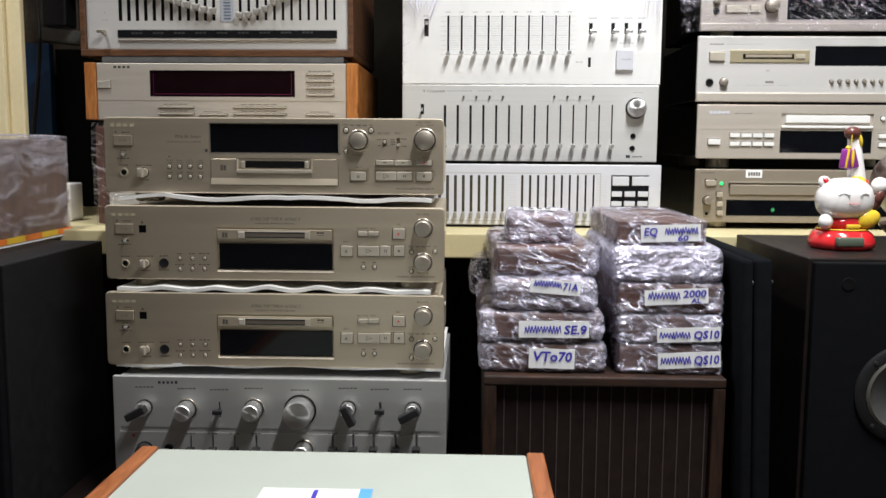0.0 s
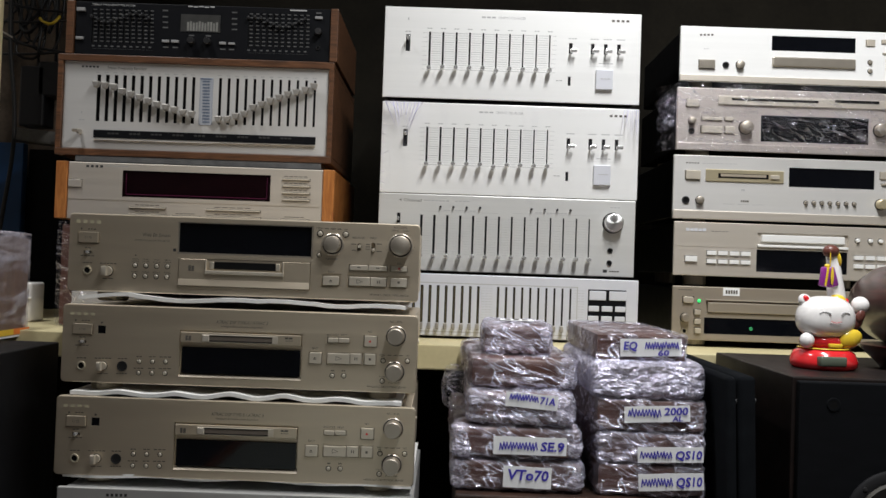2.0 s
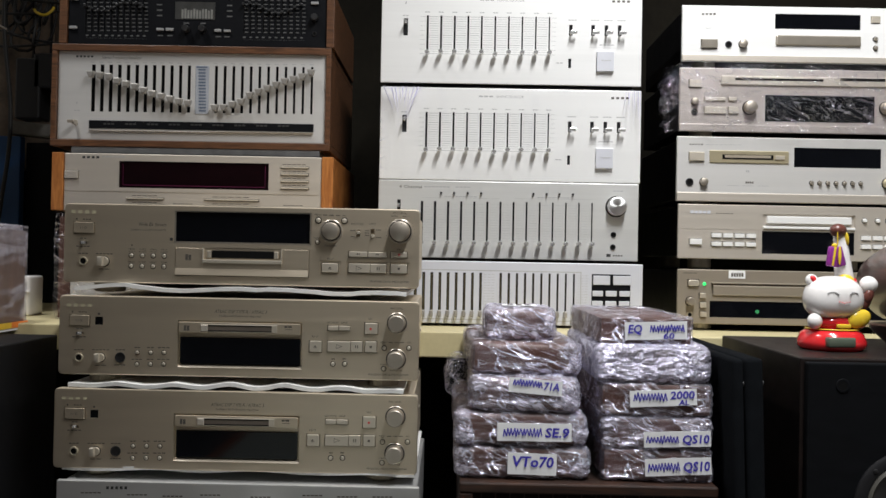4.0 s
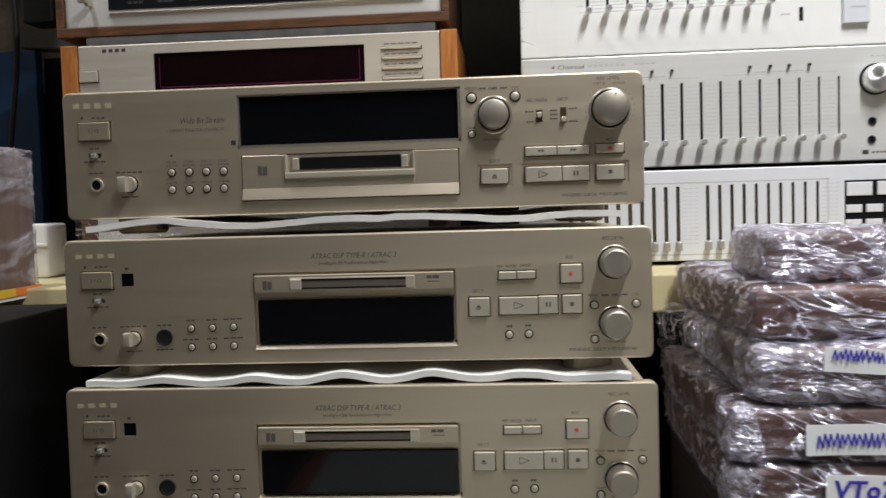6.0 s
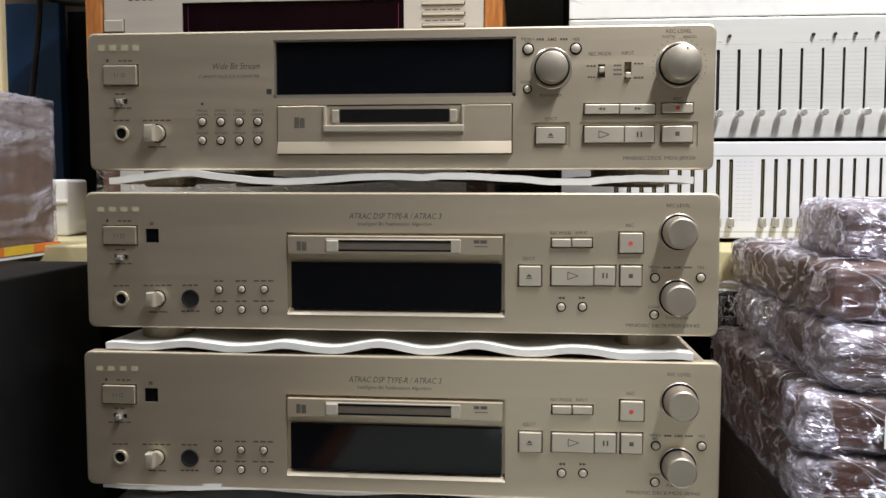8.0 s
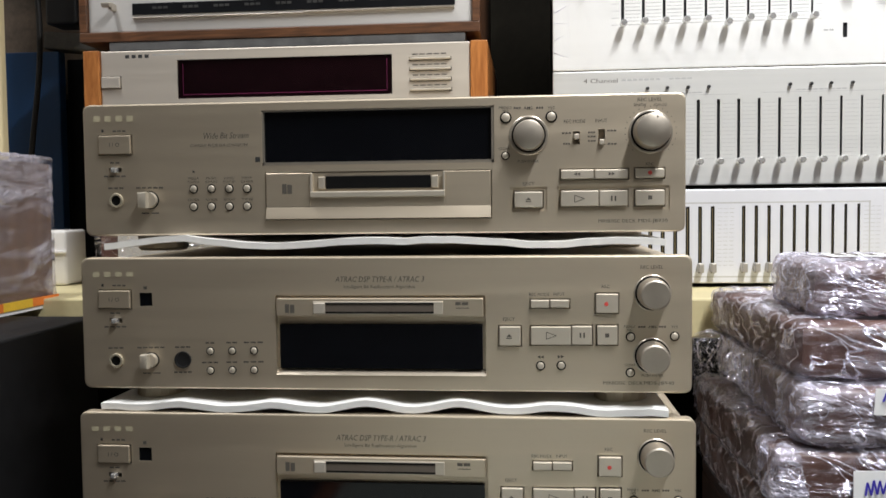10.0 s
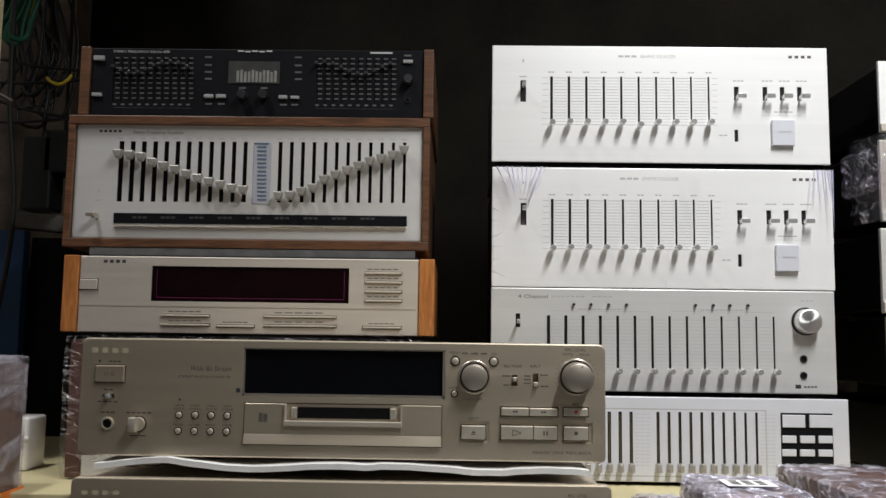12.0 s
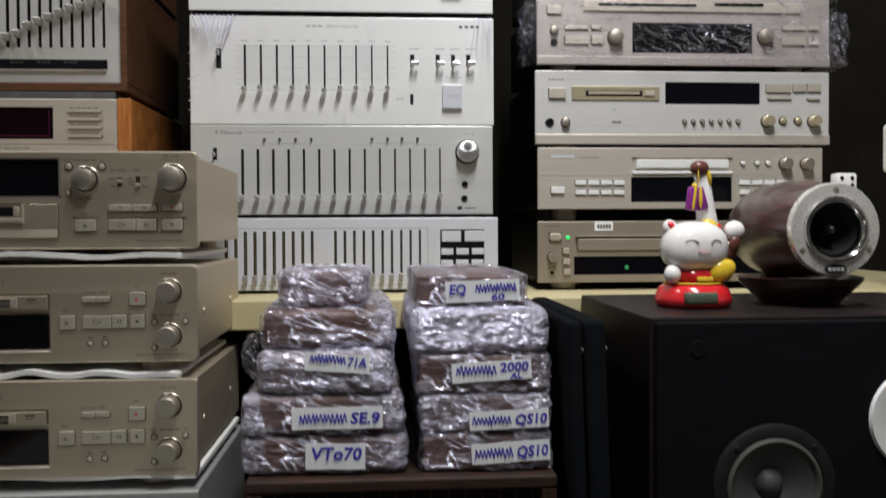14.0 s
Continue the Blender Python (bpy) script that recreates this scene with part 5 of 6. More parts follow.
def player_wrapped(at):
    ob = thing("disc_player", at, "silver dual disc recorder wrapped in crinkled clear film", "disc player", "disc player stack")
    f = Face(ob, 0.434, 0.104, [(86.7, -22.6), (959.6, -8.6), (958.2, 203.6), (86.9, 195.0)], SILVER_ROSE, 0.005, 0.001)
    f.window(372, 70, 730, 165)
    a, b, c, d = f.rect(225, 6, 872, 46)
    part("tray_panel", one_box(a, c, -0.003, 0.002, b, d, 0.001), SILVER_WARM, ob)
    for x0, x1 in ((270, 560), (615, 760)):
        a, b, c, d = f.rect(x0, 14, x1, 26)
        part("tray_slot", one_box(a, c, -0.0036, 0.0, b, d), SLOT, ob)
    f.knob("left_knob", 320, 115, 21, KNOB_METAL, 0.014)
    f.knob("right_knob", 766, 115, 21, KNOB_METAL, 0.014)
    for bx in ((170, 112, 242, 136), (250, 112, 283, 136), (170, 80, 240, 92), (250, 80, 278, 92), (818, 117, 885, 140), (895, 117, 925, 140), (818, 84, 885, 96), (895, 84, 925, 96), (118, 20, 160, 46)):
        f.button("key", *bx, SILVER_WARM, 0.003)
    f.knob("phones_knob", 138, 95, 12, KNOB_METAL, 0.008)
    f.jack(138, 130, 11, RUBBER)
    part("lower_ledge", one_box(-f.w / 2, f.w / 2, -0.002, 0.0, 0.0, 0.012, 0.0008), SILVER_ROSE, ob)
    player_plate(f, 0.29, 0.008)
    bm = bmesh.new()
    n, m = 44, 12
    rows = []
    for j in range(m + 1):
        row = []
        for i in range(n + 1):
            u, v = i / n, j / m
            x, z = -0.242 + 0.484 * u, -0.002 + 0.11 * v
            y = -0.017 - 0.004 * noise.noise(Vector((x * 30, z * 50, 1)))
            edge = max(0, abs(u - 0.5) - 0.44) / 0.06
            y += edge * edge * 0.05
            x += 0.008 * edge * noise.noise(Vector((z * 70, u * 9, 4)))
            z += 0.006 * edge * noise.noise(Vector((x * 70, z * 50, 7)))
            row.append(bm.verts.new((x, y, z)))
        rows.append(row)
    for j in range(m):
        for i in range(n):
            bm.faces.new((rows[j][i], rows[j][i + 1], rows[j + 1][i + 1], rows[j + 1][i]))
    part("plastic_wrap", bm, WRAP_LIGHT, ob, "crinkled clear film", 60)
    for x, w, z0, h, seed in ((0.236, 0.040, 0.002, 0.085, 3), (-0.225, 0.015, 0.040, 0.055, 8)):
        end = part("film_end", lumpy(w, 0.07, h, 0.011, 22, 0.005, seed, 0, 38, 0.003), WRAP_END, ob, "gathered end of the clear film", 50)
        end.matrix_basis = Matrix.Translation((x, 0.012, z0))
    return ob


def player_gold_slot(at):
    ob = thing("disc_player", at, "silver minidisc recorder with gold slot and black display", "disc player", "disc player stack")
    f = Face(ob, 0.437, 0.106, [(81.8, 212.6), (959.1, 220.9), (957.7, 436.5), (82.1, 433.5)], SILVER_SOFT, 0.006, 0.0015)
    f.window(470, 248, 752, 316)
    f.button("power_button", 122, 267, 172, 297, CHAMPAGNE_LIGHT, 0.004)
    a, b, c, d = f.rect(190, 260, 452, 304)
    gold = material("pale_gold", (0.55, 0.48, 0.32), 0.35, 0.6, 0.06, 40, bump=0.02)
    part("slot_panel", one_box(a, c, -0.002, 0.003, b, d, 0.001), gold, ob, "gold disc slot panel")
    a, b, c, d = f.rect(232, 274, 400, 291)
    part("disc_slot", one_box(a, c, -0.0026, 0.0, b, d), SLOT, ob)
    a, b, c, d = f.rect(240, 276, 392, 286)
    part("slot_flap", one_box(a, c, -0.003, 0.0, b, d), CHAMPAGNE, ob)
    a, b, c, d = f.rect(406, 277, 436, 291)
    part("eject_button", one_box(a, c, -0.004, 0.0, b, d, 0.0006), CHAMPAGNE_LIGHT, ob)
    for bx in ((770, 256, 843, 281), (850, 256, 888, 279), (893, 255, 932, 279), (775, 296, 845, 302), (893, 298, 930, 304)):
        f.button("key", *bx, CHAMPAGNE_LIGHT, 0.003)
    for i in range(7):
        f.round("small_button", 527 + i * 26.6, 367, 6, KNOB_METAL, 0.005)
    f.jack(125, 369, 13, RUBBER)
    f.knob("phones_knob", 172, 368, 13, KNOB_METAL, 0.008)
    for x in (772, 910):
        f.knob("level_knob", x, 366, 17, gold, 0.014)
    for x in (820, 865):
        f.round("small_button", x, 365, 10, gold, 0.004)
    f.badge(122, 237, 170, 244, f.ink, 5)
    f.bars(238, 241, 120, 2.5, f.faint, 8)
    f.bars(325, 368, 28, 9, f.ink, 4)
    f.bars(318, 330, 12, 10, f.faint, 2)
    f.bars(325, 379, 148, 2, f.faint, 3)
    part("lower_ledge", one_box(-f.w / 2, f.w / 2, -0.003, 0.0, 0.0, 0.0145, 0.001), SILVER_WARM, ob)
    return player_plate(f)


def player_keys(at):
    ob = thing("disc_player", at, "champagne minidisc player with drawer and number keys", "disc player", "disc player stack")
    f = Face(ob, 0.424, 0.089, [(89.2, 442.9), (939.1, 445.5), (938.1, 626.0), (89.6, 627.7)], SILVER_WARM, 0.005, 0.001)
    f.cut(370, 473, 670, 525, 0.0035)
    a, b, c, d = f.rect(383, 480, 657, 505)
    part("disc_drawer", one_box(a, c, -0.003, 0.0045, b, d, 0.001), SILVER, ob)
    a, b, c, d = f.rect(371, 514, 669, 523)
    part("drawer_lip", one_box(a, c, -0.003, 0.004, b, d, 0.0008), SILVER, ob)
    f.window(368, 531, 668, 606)
    f.button("power_button", 128, 561, 168, 580, SILVER, 0.004)
    for i in range(4):
        for y in (548, 577):
            f.button("number_key", 201 + i * 38, y - 7, 233 + i * 38, y + 7, SILVER, 0.003)
            f.button("number_key", 690 + i * 37, y - 7, 720 + i * 37, y + 7, SILVER, 0.003)
    for x in (700, 742, 775):
        f.round("small_button", x, 490, 7, SILVER, 0.004)
    for x in (825, 888):
        f.knob("level_knob", x, 493, 17, KNOB_METAL, 0.014)
    wl = Print(-0.0006)
    for i in range(5):
        a, b, c, d = f.rect(129 + i * 14, 465 + (i % 2), 141 + i * 14, 475)
        wl.bar(a, b, c, d)
    wl.done("maker_badge", WHITE_PANEL, ob)
    f.bars(245, 474, 60, 2.5, f.ink, 5)
    f.cut(93.5, 527.2, 366, 528.8, 0.001)
    return player_plate(f, 0.29, 0.016)


def player_lit(at):
    ob = thing("disc_player", at, "champagne disc player switched on with a green lamp", "disc player", "disc player stack")
    f = Face(ob, 0.430, 0.088, [(145.3, 608.1), (1088.7, 617.0), (1074.4, 807.8), (137.6, 797.3)], CHAMPAGNE_SHADED, 0.005, 0.001)
    f.window(255, 718, 985, 783)
    f.cut(262, 655, 985, 709, 0.003)
    a, b, c, d = f.rect(268, 664, 980, 707)
    part("disc_drawer", one_box(a, c, -0.003, 0.004, b, d, 0.001), CHAMPAGNE_SHADED, ob)
    a, b, c, d = f.rect(262, 655, 985, 662)
    part("drawer_lip", one_box(a, c, -0.0035, 0.003, b, d, 0.0008), CHAMPAGNE_LIGHT, ob)
    f.button("power_button", 180, 646, 217, 668, CHAMPAGNE_LIGHT, 0.004, r=0.003)
    x, z = f.p(238, 660)
    part("power_lamp", lathe(bmesh.new(), x, z, [(0, -0.003), (0.0025, -0.002), (0.0030, 0)], 12), GREEN, ob, "lit green lamp")
    # dull green spot: a reflection in the display glass, modelled as a disc
    x, z = f.p(421, 755)
    part("display_reflection", lathe(bmesh.new(), x, z, [(0, 0.0), (0.0030, 0.0002), (0.0035, 0.002)], 12), GREEN_REFLECTION, ob, "green reflection painted in the display")
    f.knob("phones_knob", 185, 720, 15, KNOB_METAL, 0.012)
    f.jack(183, 767, 10)
    for y in (700, 733, 765):
        f.button("small_key", 219, y - 9, 240, y + 9, CHAMPAGNE_LIGHT, 0.004)
    a, b, c, d = f.rect(325, 611, 382, 640)
    part("price_sticker", one_box(a, c, -0.0006, 0.0, b, d), PAPER, ob)
    s = Print(-0.0009)
    for i in range(5):
        a, b, c, d = f.rect(333 + i * 9, 620, 339 + i * 9, 633)
        s.bar(a, b, c, d)
    s.done("sticker_bars", INK, ob)
    f.bars(190, 622, 50, 4, f.ink, 6)
    return player_plate(f, 0.29, 0.010)


player_lit((0.587, 1.46, 1.083))
player_keys((0.586, 1.47, 1.1885))
player_gold_slot((0.589, 1.47, 1.282))
player_wrapped((0.590, 1.47, 1.3965))
player_slim((0.5915, 1.47, 1.511))


# ---- wrapped parcels on the grille cabinet ----
def scribble(pr, x, z, w, h, n, seed):
    """A handwritten maker's name, as plain uneven bars."""
    rnd = random.Random(seed)
    m = 4 * n
    pts = []
    for i in range(m + 1):
        tall = rnd.uniform(0.30, 0.52) * h
        pts.append((x - w / 2 + w * (i + rnd.uniform(-0.25, 0.25)) / m, z + (tall if i % 2 else -tall)))
    for p, q in zip(pts, pts[1:]):
        pr.stroke(*p, *q, 0.0013)


def parcel(name_label, x0, x1, y, z0, z1, depth, seed, wrapmat, core=BROWN_CARD, note=None, amp=0.0019, r=0.007, yaw=0.0):
    w, h = x1 - x0, z1 - z0
    ob = thing("wrapped_parcel", pose((x0 + x1) / 2, y, z0, 0, 0, yaw), name_label, "parcel", "film-wrapped parcels")
    part("carton", lumpy(w, depth, h, r * 0.8, 8, 0.0006, seed), core, ob, "", 50)
    part("plastic_wrap", lumpy(w, depth, h, r, 46, amp, seed + 9, 0.0018, 60, 0.0013), wrapmat, ob, "crumpled clear film", 40)
    if note:
        nx0, nx1, nz0, nz1, words, tilt = note
        cx = (x0 + x1) / 2
        a, b, c, d = nx0 - cx, nz0 - z0, nx1 - cx, nz1 - z0
        mx, mz = (a + c) / 2, (b + d) / 2
        bm = bmesh.new()
        n = 10
        rows = []
        for k in range(2):
            rows.append([bm.verts.new((a + (c - a) * i / n, -0.0045 - 0.0006 * math.sin(i * 0.9 + seed), (b, d)[k])) for i in range(n + 1)])
        for i in range(n):
            bm.faces.new((rows[0][i], rows[0][i + 1], rows[1][i + 1], rows[1][i]))
        bmesh.ops.recalc_face_normals(bm, faces=bm.faces)
        bmesh.ops.solidify(bm, geom=bm.faces[:], thickness=0.0004)
        turn = Matrix.Translation((mx, 0, mz)) @ Matrix.Rotation(radians(tilt), 4, "Y") @ Matrix.Translation((-mx, 0, -mz))
        lb = part("note", bm, PAPER, ob, "white paper note with blue handwriting")
        lb.matrix_basis = turn
        pr = Print(-0.0054)
        for kind, s, ux, uz, uw, uh in words:
            px, pz = a + (c - a) * ux, b + (d - b) * uz
            if kind == "t":
                pr.word(s, px, pz, (c - a) * uw, (d - b) * uh * 1.3, 0.12, 0.026)
            else:
                scribble(pr, px, pz, (c - a) * uw, (d - b) * uh, s, seed)
        wr = pr.done("handwriting", INK_BLUE, ob)
        wr.matrix_basis = turn
    return ob


foot_parcel = parcel("film-wrapped brown parcel at the stack's foot", 0.015, 0.170, 1.070, 0.9245, 0.9615, 0.26, 1, WRAP, note=(0.075, 0.132, 0.930, 0.955, [("t", "VTo70", 0.5, 0.62, 0.86, 0.52)], 1), r=0.010)
noted_parcel = parcel("film-wrapped brown parcel with handwritten note", 0.015, 0.167, 1.070, 0.9625, 1.0015, 0.26, 2, WRAP, note=(0.062, 0.149, 0.969, 0.990, [("s", 6, 0.34, 0.5, 0.52, 0.5), ("t", "SE.9", 0.80, 0.5, 0.32, 0.55)], 0), r=0.011, yaw=0.8)
grey_parcel = parcel("film-wrapped grey parcel, note half covered", 0.030, 0.157, 1.070, 1.0025, 1.0430, 0.26, 3, WRAP_DENSE, note=(0.075, 0.137, 1.024, 1.041, [("s", 5, 0.35, 0.7, 0.55, 0.5), ("t", "71A", 0.80, 0.62, 0.3, 0.55)], 4), r=0.012, yaw=-1)
loose_parcel = parcel("loosely wrapped brown parcel bulging with film", 0.032, 0.160, 1.080, 1.0440, 1.0830, 0.25, 4, WRAP, r=0.012, amp=0.0024, yaw=1.5)
def gathered(parcel_ob, w, h, sides, seed):
    """Film twisted together at the ends of a parcel."""
    for side in sides:
        end = part("film_end", lumpy(0.022, 0.05, h, 0.008, 18, 0.0035, seed + side, 0, 55, 0.0022), WRAP_DENSE, parcel_ob, "gathered film end", 50)
        end.matrix_basis = Matrix.Translation((side * (w / 2 - 0.0095), -0.0015, 0.001))


gathered(foot_parcel, 0.155, 0.034, (-1, 1), 40)
gathered(noted_parcel, 0.152, 0.036, (-1, 1), 43)
gathered(grey_parcel, 0.127, 0.034, (1,), 46)
gathered(loose_parcel, 0.128, 0.036, (1,), 49)
loose = thing("loose_film", (0.016, 1.15, 1.003), "loose bulging clump of crumpled clear film", "plastic film")
part("film", lumpy(0.030, 0.15, 0.045, 0.014, 24, 0.004, 31, 0, 45, 0.002), WRAP_LIGHT, loose, "", 75)
small = parcel("small film-wrapped parcel on top of stack", 0.047, 0.131, 1.100, 1.0840, 1.1200, 0.11, 5, WRAP_DENSE, r=0.010, yaw=-2)
part("paper_label", one_box(-0.020, 0.022, 0.030, 0.062, 0.0392, 0.0398), PAPER, small, "white printed paper label")
bars = bmesh.new()
for i in range(3):
    for j in range(3):
        box(bars, -0.014 + i * 0.011, -0.007 + i * 0.011, 0.036 + j * 0.008, 0.041 + j * 0.008, 0.0399, 0.0401)
part("label_print", bars, INK, small)
parcel("film-wrapped brown parcel with blue handwriting", 0.187, 0.314, 1.070, 0.9245, 0.9620, 0.255, 6, WRAP, note=(0.235, 0.312, 0.933, 0.953, [("s", 5, 0.28, 0.5, 0.48, 0.55), ("t", "QS10", 0.77, 0.5, 0.40, 0.58)], -3))
parcel("film-wrapped brown parcel with blue handwriting", 0.187, 0.313, 1.070, 0.9630, 0.9990, 0.255, 7, WRAP_DENSE, note=(0.233, 0.311, 0.966, 0.984, [("s", 5, 0.28, 0.5, 0.48, 0.55), ("t", "QS10", 0.77, 0.5, 0.40, 0.58)], -2))
parcel("tightly wrapped glossy brown parcel with note", 0.184, 0.313, 1.070, 1.0000, 1.0385, 0.255, 8, WRAP, note=(0.216, 0.294, 1.013, 1.032, [("s", 5, 0.3, 0.6, 0.5, 0.6), ("t", "2000", 0.78, 0.66, 0.36, 0.5), ("t", "AL", 0.8, 0.2, 0.16, 0.34)], -3))
parcel("parcel in many layers of milky film", 0.178, 0.312, 1.070, 1.0395, 1.0820, 0.255, 9, WRAP_MILKY, GREY_CARD, r=0.012)
parcel("flat film-wrapped parcel with note on top", 0.183, 0.291, 1.080, 1.0830, 1.1145, 0.25, 10, WRAP, note=(0.211, 0.284, 1.0895, 1.1105, [("t", "EQ", 0.16, 0.62, 0.22, 0.5), ("s", 6, 0.68, 0.62, 0.55, 0.45), ("t", "60", 0.70, 0.2, 0.18, 0.34)], -2), r=0.004, amp=0.001)

cab = thing("speaker_cabinet", (0.168, 1.052, 0.0), "walnut speaker cabinet with pleated brown grille cloth", "speaker")
W = 0.298
part("top_board", one_box(-W / 2, W / 2, 0, 0.275, 0.911, 0.923, 0.002), CABINET_WOOD, cab)
for x in (-W / 2, W / 2 - 0.016):
    part("side_board", one_box(x, x + 0.016, 0.001, 0.275, 0.30, 0.9108, 0.002), WALNUT_UP, cab)
part("bottom_board", one_box(-W / 2 + 0.0165, W / 2 - 0.0165, 0.001, 0.275, 0.30, 0.33, 0.002), WALNUT, cab)
part("grille_board", one_box(-W / 2 + 0.0162, W / 2 - 0.0162, 0.014, 0.27, 0.3305, 0.9105), CLOTH, cab)
for i in range(16):
    x = -W / 2 + 0.026 + i * 0.0167
    part("grille_thread", one_box(x - 0.0007, x + 0.0007, 0.0128, 0.0145, 0.331, 0.910), THREAD, cab)
part("plinth", one_box(-W / 2 + 0.01, W / 2 - 0.01, 0.02, 0.27, 0.0, 0.2995), BLACK, cab)

for x0, x1, y0, lab in ((0.3225, 0.3350, 1.026, "dark felt-covered speaker grille panel"), (0.3385, 0.3600, 1.034, "dark felt-covered speaker grille panel stood upright")):
    g = thing("grille_panel", pose((x0 + x1) / 2 + 0.037, y0, 0.001, 0, -2, 0), lab, "speaker grille", "upright grille panels")
    part("panel", one_box(-(x1 - x0) / 2, (x1 - x0) / 2, 0, 0.29, 0.0, 1.0735, 0.005, 3), FELT, g, "", 40)
    part("peg", lathe(bmesh.new(), 0, 0, [(0, -0.004), (0.003, -0.003), (0.003, 0)], 10), RUBBER, g).matrix_basis = Matrix.Translation(((x1 - x0) / 2, 0.012, 1.044)) @ Matrix.Rotation(radians(90), 4, "Z")


# ---- loudspeakers ----
def loudspeaker(at, w, d, h, label, skin=None, holes=()):
    ob = thing("loudspeaker", at, label, "speaker")
    part("cabinet", one_box(-w / 2, w / 2, 0.012, d, 0.0, h, 0.002), skin or DARK_VENEER, ob)
    me = bpy.data.meshes.new("baffle")
    bm = one_box(-w / 2 + 0.004, w / 2 - 0.004, 0.0, 0.0118, 0.004, h - 0.004, 0.002)
    bmesh.ops.recalc_face_normals(bm, faces=bm.faces)
    bm.to_mesh(me)
    bm.free()
    if holes:
        cut = bmesh.new()
        for x, z, r in holes:
            lathe(cut, x, z, [(0, -0.02), (r, -0.02), (r, 0.011), (0, 0.011)], 40)
        bmesh.ops.recalc_face_normals(cut, faces=cut.faces)
        me = carve("baffle", me, cut)
    part("baffle", me, BAFFLE, ob, "black textured baffle")
    return ob


spk = loudspeaker((0.604, 1.030, 0.0), 0.40, 0.298, 1.0755, "tall black floor-standing loudspeaker without its grille", None, [(-0.083, 0.914, 0.0475)])


def socket(x, z, ob):
    part("grille_socket", lathe(bmesh.new(), x, z, [(0.0045, 0.001), (0.005, -0.001), (0.0075, -0.001), (0.008, -0.0003)], 24), BAFFLE, ob)
    part("socket_hole", lathe(bmesh.new(), x, z, [(0, -0.0008), (0.005, -0.0008), (0.005, -0.0002)], 12), SLOT, ob)


socket(0.447 - 0.604, 1.046, spk)
socket(0.761 - 0.604, 1.046, spk)
wx, wz = 0.521 - 0.604, 0.914
woofer = part("mid_driver", lathe(bmesh.new(), wx, wz, [(0.047, -0.001), (0.048, -0.005), (0.057, -0.005), (0.060, -0.003), (0.060, -0.0002)], 40), BLACK, spk, "black driver flange", 40)
part("surround", lathe(bmesh.new(), wx, wz, [(0.040, 0.0), (0.0405, -0.004), (0.0435, -0.0065), (0.0470, -0.0045), (0.0475, -0.001)], 40), SURROUND, woofer, "grey rubber surround", 50)
part("cone", lathe(bmesh.new(), wx, wz, [(0.013, 0.010), (0.0402, -0.003), (0.0402, 0.0)], 40), CONE, woofer, "dark grey paper cone", 50)
part("dust_cap", lathe(bmesh.new(), wx, wz, [(0, -0.001), (0.006, 0.0002), (0.010, 0.003), (0.014, 0.0085)], 24), CONE, woofer, "", 60)
for i in range(4):
    an = radians(45 + 90 * i)
    part("screw", lathe(bmesh.new(), wx + 0.054 * math.cos(an), wz + 0.054 * math.sin(an), [(0, -0.0065), (0.0025, -0.006), (0.003, -0.004)], 10), RUBBER, woofer)
tw = part("tweeter", lathe(bmesh.new(), 0.664 - 0.604, 0.976, [(0.016, 0.004), (0.022, -0.001), (0.030, -0.004), (0.0475, -0.0045), (0.049, -0.0003)], 40), SILVER, spk, "silver tweeter flange", 40)
part("dome", lathe(bmesh.new(), 0.664 - 0.604, 0.976, [(0, -0.006), (0.008, -0.004), (0.0135, 0.0), (0.016, 0.004)], 24), RUBBER, tw, "", 60)
big = part("bass_driver", lathe(bmesh.new(), 0.02, 0.62, [(0.128, 0.0), (0.13, -0.006), (0.15, -0.006), (0.153, -0.0002)], 48), RUBBER, spk, "", 40)
part("cone", lathe(bmesh.new(), 0.02, 0.62, [(0.0, -0.001), (0.03, -0.0005), (0.04, -0.002), (0.128, -0.004), (0.129, -0.0002)], 48), CONE, big, "", 40)

spk2 = loudspeaker((-0.735, 0.985, 0.0), 0.372, 0.29, 1.062, "tall black floor-standing loudspeaker in deep shade", BLACK)
part("bass_driver", lathe(bmesh.new(), 0.0, 0.66, [(0, -0.001), (0.03, -0.003), (0.12, -0.004), (0.13, -0.007), (0.15, -0.006), (0.152, -0.0002)], 48), RUBBER, spk2, "", 40)
socket(0.13, 1.01, spk2)

lbox = thing("wrapped_carton", (-0.79, 1.120, 1.0655), "brown carton in clear film with orange-yellow base strip", "carton")
part("carton", lumpy(0.30, 0.245, 0.146, 0.004, 8, 0.0004, 21), CARTON_BROWN, lbox, "", 50)
part("plastic_wrap", lumpy(0.30, 0.245, 0.150, 0.005, 60, 0.0008, 22, 0.0022, 30, 0.0014), WRAP_BOX, lbox, "stretched clear film with creases", 70)
part("base_card", one_box(-0.152, 0.1535, -0.002, 0.247, -0.003, 0.0005), PAPER, lbox)
for i in range(5):
    y0 = 0.0 + i * 0.049
    part("colour_strip", one_box(0.1526, 0.1545, y0, y0 + 0.0485, 0.0007, 0.009), (ORANGE_PRINT, YELLOW_PRINT)[i % 2], lbox)

ad = thing("power_adapter", (-0.722, 1.48, 1.0725), "white plastic adapter block with socket openings", "adapter")
part("body", one_box(-0.028, 0.032, 0, 0.05, 0.0, 0.066, 0.004, 3), WHITE_GLAZE, ad, "", 40)
for z in (0.030, 0.048):
    part("opening", one_box(-0.012, 0.018, -0.0006, 0.004, z, z + 0.006), GREY_LCD, ad)
part("rim", one_box(-0.030, 0.034, -0.003, 0.0, 0.038, 0.042, 0.001), WHITE_GLAZE, ad)
